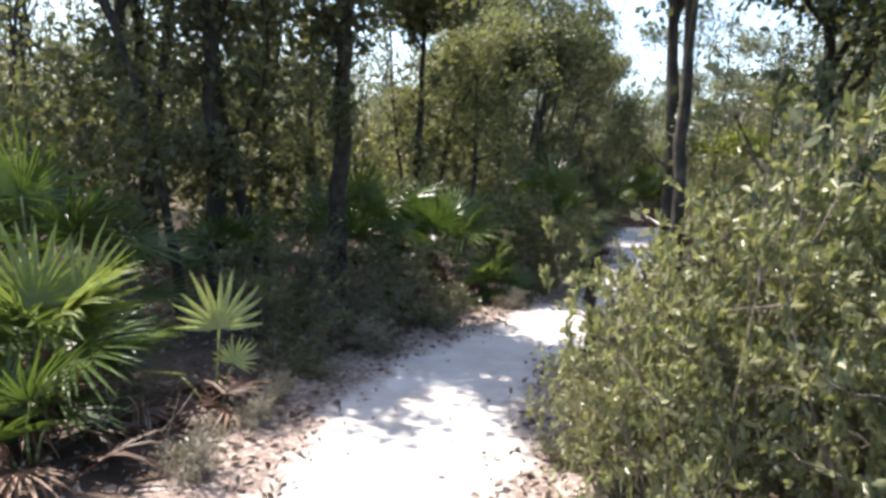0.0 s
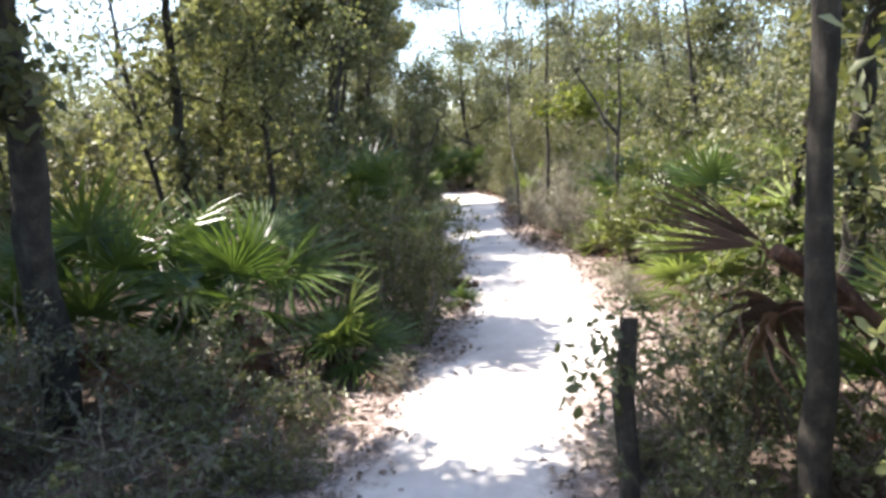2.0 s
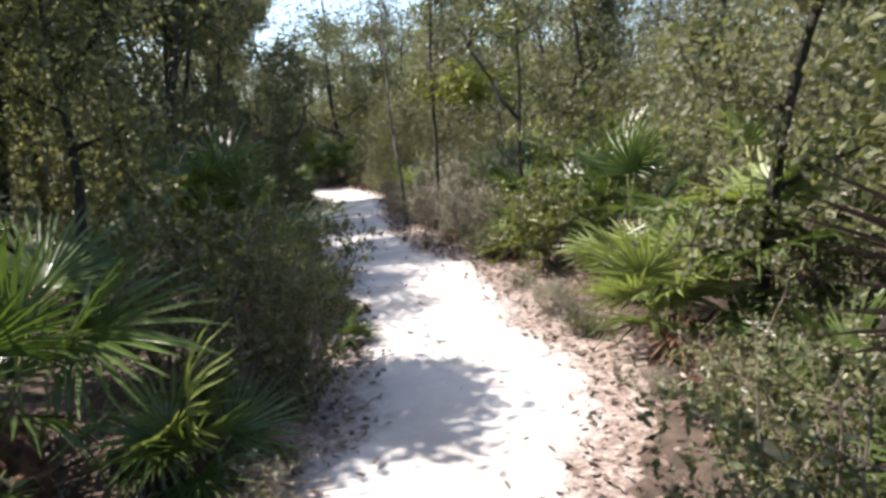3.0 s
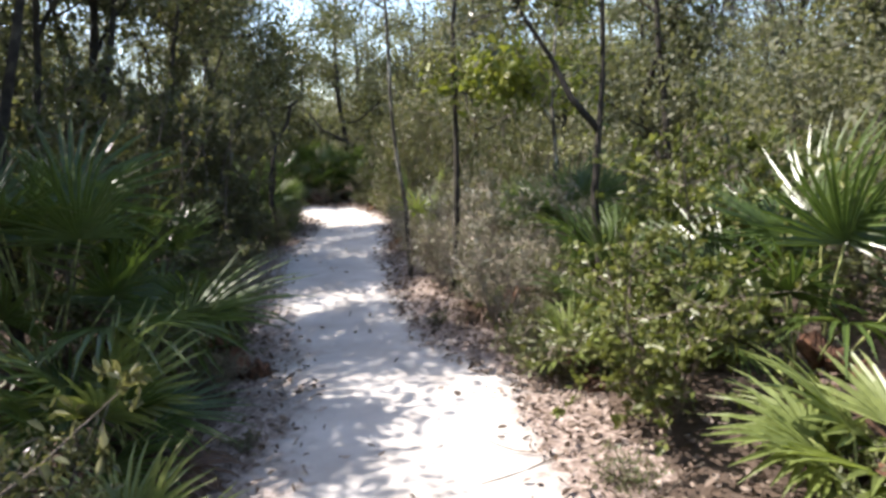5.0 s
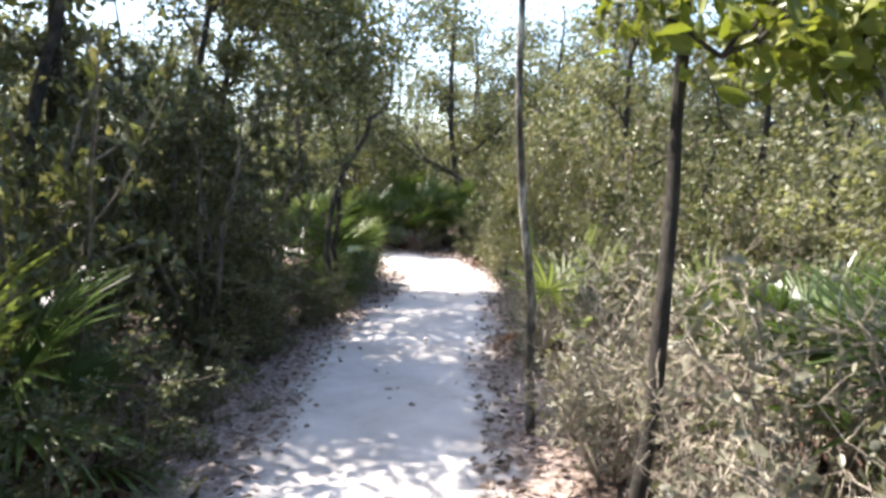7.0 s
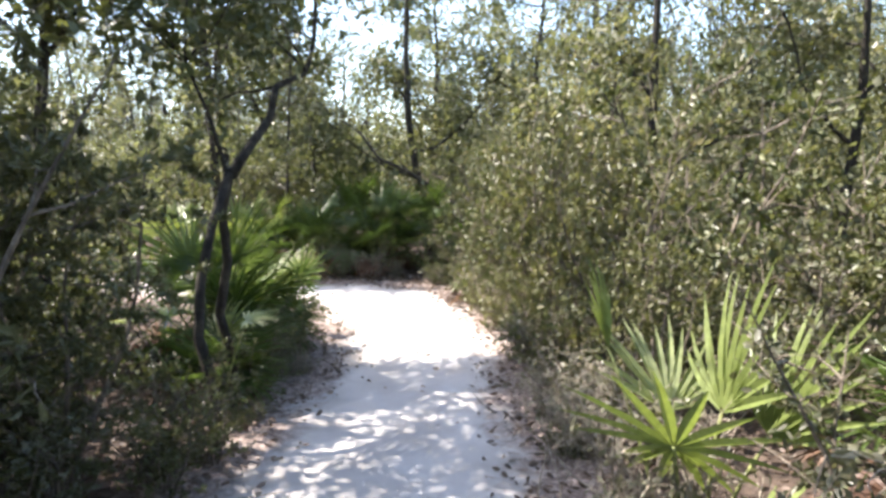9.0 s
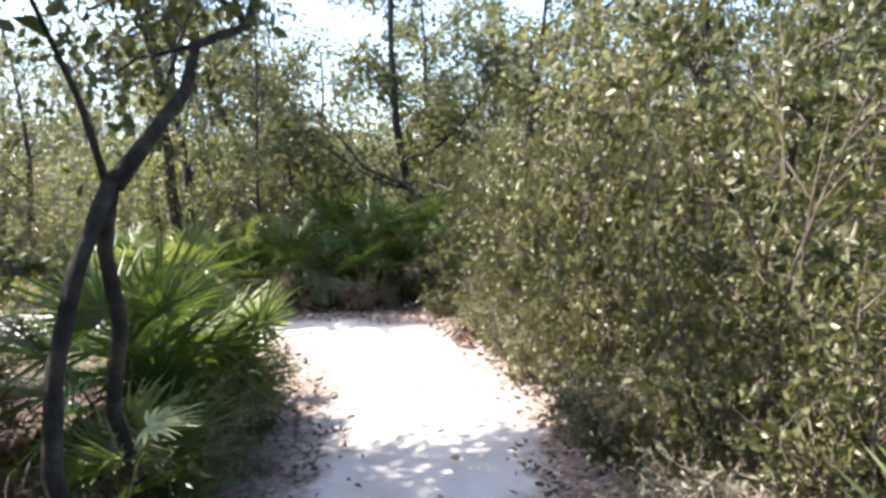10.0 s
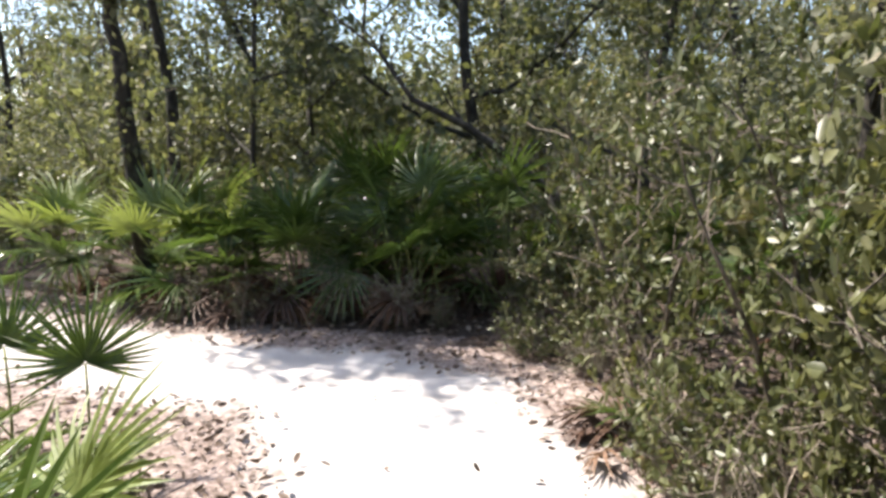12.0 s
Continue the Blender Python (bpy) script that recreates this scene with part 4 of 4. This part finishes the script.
frond(held, (0, 0, 0.08), 230, 40, 0.45, 0.7, SUN_BLADES[1], STALKS, -10, 20)
mark(4.85, 18.5, 0.3)

# dry pale stalks standing in the litter
drng = random.Random(41)
for x, y, n, tall in ((6.0, 15.12, 9, 0.55), (6.2, 15.45, 7, 0.5), (5.62, 14.72, 8, 0.45), (4.62, 11.0, 8, 0.5), (4.85, 10.75, 7, 0.45), (4.9, 11.9, 8, 0.55), (5.05, 12.55, 7, 0.5), (3.15, 6.3, 8, 0.3), (-1.55, 3.15, 8, 0.35), (2.45, 11.75, 6, 0.4)):
    weed = thing("dry_weed", pose(x, y, max(relief(x, y), 0)), "clump of pale dry bent stalks in leaf litter", "dry weed", "dry weeds")
    for _ in range(n):
        line = grow(drng, (drng.gauss(0, 0.08), drng.gauss(0, 0.08), -0.02), (drng.gauss(0, 0.3), drng.gauss(0, 0.3), 1), tall * drng.uniform(0.6, 1.1), 5, 0.14, -0.02)
        part("stalk", mesh_from("stalk", *tube(line, 0.005, 0.002, 4), PALE_BARK), weed)

# fallen brown fronds lying about
frng = random.Random(19)
for x, y in ((3.0, 6.45), (3.45, 6.05), (2.95, 7.25), (2.75, 5.55), (3.7, 6.2), (-1.6, 2.35), (-1.9, 3.0), (-1.15, 2.95), (-1.45, 3.25), (4.6, 10.55), (4.95, 11.1), (2.55, 12.1), (2.2, 10.6), (6.5, 21.45), (7.2, 21.5), (5.9, 21.95), (7.35, 18.95), (3.75, 15.6), (6.05, 14.95)):
    if off_path(x, y) < 0.05:
        continue
    old = thing("fallen_frond", pose(x, y, max(relief(x, y), 0) + 0.02), "brown dried palmetto frond fallen on leaf litter", "fallen frond", "fallen palmetto fronds")
    frond(old, (0, 0, 0.02), frng.uniform(0, 360), 5, 0.4, frng.uniform(0.6, 0.9), frng.choice(DEAD_BLADES), DEAD_STALKS, frng.uniform(-4, 8), frng.uniform(-20, 20))

# the dead fan hanging by the slender trunk
DEAD_FAN = blade_mesh("frond", 71, 10, 0.62, 19, 0.04, DARK_DEAD, 0.05, 0.2)
leaning = thing("dead_palmetto", pose(2.1, 4.35, 0.0), "dead palmetto with a leaning brown trunk and dark folded fans", "palmetto")
lean_line = [(0.12, -0.06, -0.04), (0.02, -0.04, 0.4), (-0.16, -0.01, 0.74), (-0.38, 0.03, 0.96), (-0.6, 0.06, 1.1)]
part("trunk", mesh_from("trunk", *tube(lean_line, 0.06, 0.03, 10, 0.25, random.Random(3)), BOOT), leaning)
for turn, rise, size, bend, roll in ((128, 32, 0.78, -4, 55), (146, 16, 0.72, -6, 70)):
    frond(leaning, lean_line[-1], turn, rise, 0.06, size, DEAD_FAN, DEAD_STALKS, bend, roll, "dark brown half-folded dead fan")
for turn, rise, k in ((160, -28, 0), (110, -30, 2)):
    frond(leaning, lean_line[3], turn, rise, 0.2, 0.85, DEAD_BLADES[k], DEAD_STALKS, -30, 30, "brown dead frond")

# the broken stub
stub_rng = random.Random(4)
stub = thing("tree_stub", pose(1.06, 4.62, 0.0), "dark broken dead tree stub with a few leaves", "stub")
part("trunk", mesh_from("trunk", *tube([(0, 0, -0.05), (0.01, 0, 0.3), (-0.01, 0.01, 0.6), (0.01, 0, 0.82), (0.02, 0.01, 0.88)], 0.045, 0.03, 9, 0.18, stub_rng), BARK), stub)
part("twig", mesh_from("twig", *joined([tube(grow(stub_rng, (0, 0, z), (dx, dy, 0.35), 0.2, 4, 0.2, -0.06), 0.006, 0.002, 4) for z, dx, dy in ((0.84, -1, 0), (0.75, -0.8, -0.5), (0.8, 0.6, -0.6))]), BARK), stub)
nr = np.random.default_rng(12)
part("foliage", leaves_mesh("foliage", nr.normal(0, 1, (70, 3)) * (0.07, 0.06, 0.1) + (-0.13, -0.03, 0.76), nr.normal(0, 1, (70, 3)), 0.05, OAK, nr, 0.5), stub)
mark(1.06, 4.62, 0.3)

nr2 = np.random.default_rng(33)


def crooked_tree(x, y, label, seed, lines, leaves, size, mat, spread=0.11, count=16, reach=0.9):
    """A tree given by its own limb lines: (part name, points, thick end, thin end, bark, bears leaves)."""
    r = random.Random(seed)
    ob = thing("crooked_tree", pose(x, y, 0.03), label, "tree")
    bearing = []
    for name, pts, r0, r1, bark, bears in lines:
        part(name, mesh_from(name, *tube(pts, r0, r1, 8, 0.1, r), bark, True), ob)
        if bears:
            bearing += [Vector(q) for q in pts[bears:]]
    sprays = []
    for _ in range(count):
        branch = grow(r, r.choice(bearing), (r.gauss(0, 1), r.gauss(0, 1), r.uniform(0.0, 0.9)), reach * r.uniform(0.4, 1.0), 5, 0.2, 0.02)
        part("branch", mesh_from("branch", *tube(branch, 0.011, 0.003, 5), BARK), ob)
        sprays += branch[2:]
    at = np.array([tuple(q) for q in sprays])[nr2.integers(0, len(sprays), leaves)] + nr2.normal(0, spread, (leaves, 3))
    part("crown", leaves_mesh("crown", at, nr2.normal(0, 1, (leaves, 3)), size, mat, nr2, 0.45), ob)
    mark(x, y, 0.3)
    return ob


crooked_tree(4.3, 16.4, "dark thin twin-stemmed tree with a bent limb among palmettos", 21, [
    ("trunk", [(0.05, 0.36, -0.05), (0.08, 0.33, 0.3), (0.01, 0.3, 0.62), (0.07, 0.22, 0.95), (0.05, 0.14, 1.25), (0.1, 0.06, 1.5)], 0.034, 0.027, BARK, 0),
    ("stem", [(-0.08, -0.2, -0.05), (-0.06, -0.2, 0.3), (-0.13, -0.18, 0.6), (-0.1, -0.14, 0.9), (-0.02, -0.06, 1.2), (0.09, 0.05, 1.47)], 0.034, 0.026, BARK, 0),
    ("limb", [(0.1, 0.06, 1.46), (0.22, 0.15, 1.62), (0.36, 0.25, 1.8), (0.42, 0.35, 2.0), (0.64, 0.5, 2.12), (0.72, 0.6, 2.35), (0.76, 0.66, 2.7), (0.95, 0.75, 3.2)], 0.034, 0.01, BARK, 3),
    ("limb", [(0.08, 0.06, 1.46), (0.02, 0.12, 1.75), (-0.1, 0.15, 2.1), (-0.06, 0.2, 2.6), (-0.15, 0.25, 3.0)], 0.014, 0.005, BARK, 2)], 6000, 0.062, OAK, 0.16, 30, 1.3)
crooked_tree(4.85, 10.1, "dark crooked tree forking at eye height above palmettos", 22, [
    ("trunk", [(0, 0, -0.05), (0.02, 0.0, 0.5), (-0.02, 0.02, 1.0), (0.0, 0.0, 1.48), (0.05, 0.02, 1.8), (0.02, 0.0, 2.4), (0.1, 0.1, 3.2)], 0.036, 0.012, BARK, 5),
    ("limb", [(0, 0, 1.46), (-0.12, 0.14, 1.68), (-0.2, 0.25, 1.95), (-0.35, 0.42, 2.3), (-0.45, 0.5, 2.8)], 0.026, 0.01, BARK, 3)], 1800, 0.055, GREY)
crooked_tree(5.75, 11.7, "young oak with sunlit yellow-green leaves on spreading branches", 23, [
    ("trunk", [(0, 0, -0.05), (-0.02, 0.03, 0.6), (0.03, 0.0, 1.2), (0.0, 0.02, 1.8), (0.1, 0.05, 2.6)], 0.03, 0.012, LICHEN, 3),
    ("limb", [(0.0, 0.0, 1.55), (-0.25, -0.02, 1.8), (-0.5, -0.05, 1.9), (-0.85, -0.05, 1.86), (-1.0, -0.08, 1.8)], 0.018, 0.006, LICHEN, 1)], 1500, 0.085, BRIGHT, 0.1, 18, 0.5)

# the leaning dead limb behind the far palmettos
lean_rng = random.Random(8)
fallen = thing("leaning_limb", pose(8.6, 22.0, -0.2), "dark leaning dead limb with side twigs behind palmettos", "dead limb")
main = [(0.2, 0, -0.05), (0.0, 0, 0.7), (-0.3, 0.0, 1.15), (-0.75, 0.02, 1.5), (-1.15, 0, 1.75), (-1.6, 0, 1.95), (-1.85, 0.03, 2.3)]
part("limb", mesh_from("limb", *tube(main, 0.065, 0.018, 8, 0.12, lean_rng), BARK, True), fallen)
for _ in range(9):
    part("twig", mesh_from("twig", *tube(grow(lean_rng, lean_rng.choice(main[2:]), (lean_rng.gauss(-0.5, 0.7), lean_rng.gauss(0, 0.5), 0.9), lean_rng.uniform(0.4, 0.9), 5, 0.18, 0.02), 0.012, 0.003, 5), BARK), fallen)

# ---- undergrowth and woods away from the sand ----
rng = random.Random(77)
cell, bushes = 1.0, []
for j in range(-4, 34):
    for i in range(-11, 20):
        x, y = i * cell + rng.uniform(0, cell), j * cell + rng.uniform(0, cell)
        d = off_path(x, y)
        pickn, seed = rng.random(), rng.randint(0, 999)
        if d < 0.4 or d > 9 or any(math.hypot(x - a, y - b) < r + 0.25 for a, b, r in KEEP):
            continue
        if d > 3 and (i + j) % 2:
            continue
        if d < 0.95:
            shrub("low" if pickn < 0.6 else "twiggy", x, y, seed, 0.7 + 0.4 * rng.random())
        elif pickn < 0.2 and d < 4:
            palmetto(x, y, seed, 10, rng.uniform(0.85, 1.1), 0.65, 1)
        else:
            s = rng.uniform(0.5, 0.7) + 0.11 * min(d, 4)
            if d < 3.2:
                shrub("thicket", x, y, seed, s, s * rng.uniform(0.75, 1.1))
            else:
                bushes.append((x, y, s))
# small sprouts along the rims
srng = random.Random(13)
for k in range(58):
    y = 0.6 + k * 0.34 + srng.uniform(0, 0.3)
    on_left = srng.random() < 0.55
    x = edge(LEFT, y) - srng.uniform(0.02, 0.35) if on_left else edge(RIGHT, y) + srng.uniform(0.02, 0.35)
    size, seed, kind = srng.uniform(0.22, 0.5), srng.randint(0, 99), "low" if srng.random() < 0.6 else "twiggy"
    if y < 20.3 and off_path(x, y) > 0:
        shrub(kind, x, y, seed, size, size * 0.9)
def in_gap(x, y):
    """True in the low-grown strip beyond the path's far end, where the sky comes down."""
    return y > 14 and abs(math.degrees(math.atan2(x + 0.1, y - 3.0)) - 19.3) < 3.6


trng = random.Random(31)
woods = []
for j in range(-14, 30):
    for i in range(-14, 20):
        x, y = i * 2.2 + trng.uniform(0, 2.2), j * 2.2 + trng.uniform(0, 2.2)
        d = off_path(x, y)
        pickn, seed, s = trng.random(), trng.randint(0, 999), trng.uniform(0.7, 1.1)
        if d < 2.6 or d > 34 or (d < 11 and in_gap(x, y)) or any(math.hypot(x - a, y - b) < 0.9 for a, b, r in KEEP):
            continue
        if pickn > ((0.34 if x < edge(LEFT, y) else 0.5) if d < 6 else (0.45 if x < edge(LEFT, y) else 0.62) if d < 16 else 0.8):
            continue
        if d < 11:
            tree("thin" if pickn < 0.1 else "tall" if pickn > 0.57 else "oak", x, y, seed, s)
        else:
            woods.append((x, y, s))

# the far woods: trunks and loose leaf clumps in one mass
wrng, wnr = random.Random(55), np.random.default_rng(55)
trunks, centres = [], []
for x, y, s in woods:
    h = wrng.uniform(6.0, 10.5) * s * (0.5 if in_gap(x, y) else 1.0)
    line = grow(wrng, (x, y, 0), (wrng.gauss(0, 0.06), wrng.gauss(0, 0.06), 1), h, 5, 0.06, 0.03)
    trunks.append(tube(line, 0.06, 0.015, 5))
    for _ in range(24):
        q = wrng.choice(line[1:]) + Vector((wrng.gauss(0, 0.9), wrng.gauss(0, 0.9), wrng.gauss(0.1, 0.5)))
        trunks.append(tube([wrng.choice(line[1:]), q], 0.02, 0.006, 4))
        centres.append((q.x, q.y, max(0.3, q.z)))
    for _ in range(14):
        centres.append((x + wrng.gauss(0, 1.3), y + wrng.gauss(0, 1.3), wrng.uniform(0.2, 3.2)))
centres = np.array(centres)
pick = wnr.integers(0, len(centres), 520000)
tagged(new("far_woods", leaves_mesh("far_woods", centres[pick] + wnr.normal(0, 0.5, (len(pick), 3)), wnr.normal(0, 1, (len(pick), 3)), 0.17, CANOPY, wnr, 0.5, False)),
       "distant scrubby oak woods of dull olive leaves", "woods", kind="stuff")
mass = []
for x, y, s in bushes:
    for _ in range(42):
        a, r = wrng.uniform(0, 6.28), 1.05 * s * math.sqrt(wrng.random())
        mass.append((x + r * math.cos(a), y + r * math.sin(a), wrng.uniform(0.15, 2.9 * s) * (1.1 - 0.4 * r)))
mass = np.array(mass)
pick = wnr.integers(0, len(mass), 260000)
tagged(new("undergrowth", leaves_mesh("undergrowth", mass[pick] + wnr.normal(0, 0.16, (len(pick), 3)), wnr.normal(0, 1, (len(pick), 3)), 0.085, CANOPY, wnr, 0.46, False)),
       "dense knee-high to head-high olive undergrowth between the trees", "undergrowth", kind="stuff")
tagged(new("far_trunks", mesh_from("far_trunks", *joined(trunks), BARK)), "distant dark thin trunks and branches", "trunks", kind="stuff")

# ---- fallen leaves and twigs ----
lrng, prng = np.random.default_rng(9), random.Random(9)
base, way = [], []
while len(base) < 32000:
    x, y = prng.uniform(-5, 10), prng.uniform(-1, 24)
    d = off_path(x, y)
    chance = 1.0 if -0.25 < d < 0.9 and 9.0 < y < 13.5 and x > edge(RIGHT, y) - 0.3 else 0.6 if 0.0 < d < 0.8 else 0.28 if d >= 0.8 else max(0.015, 0.9 + d * 2.5)
    if d < 3 and prng.random() < chance:
        base.append((x, y, max(relief(x, y) * (0.6 if d < 0.2 else 1.0) + 0.012, 0.0) + 0.012 + prng.uniform(0, 0.02)))
        way.append((prng.gauss(0, 1), prng.gauss(0, 1), prng.gauss(0.1, 0.25)))
tagged(new("leaf_litter", leaves_mesh("leaf_litter", base, way, 0.046, LITTER, lrng, 0.45, True)), "brown and tan fallen leaves scattered along the sand", "leaf litter", kind="stuff")
sticks = []
for _ in range(700):
    x, y = prng.uniform(-4, 9), prng.uniform(0, 23)
    d = off_path(x, y)
    if -0.25 < d < 1.6:
        z = relief(x, y) + 0.03
        a, long = prng.uniform(0, 6.28), prng.uniform(0.12, 0.5)
        sticks.append(tube(grow(prng, (x, y, z), (math.cos(a), math.sin(a), prng.uniform(0, 0.12)), long, 4, 0.12, 0.0), 0.005, 0.002, 4))
tagged(new("twigs", mesh_from("twigs", *joined(sticks), TWIG)), "thin grey fallen twigs lying in the litter", "twigs", kind="stuff")
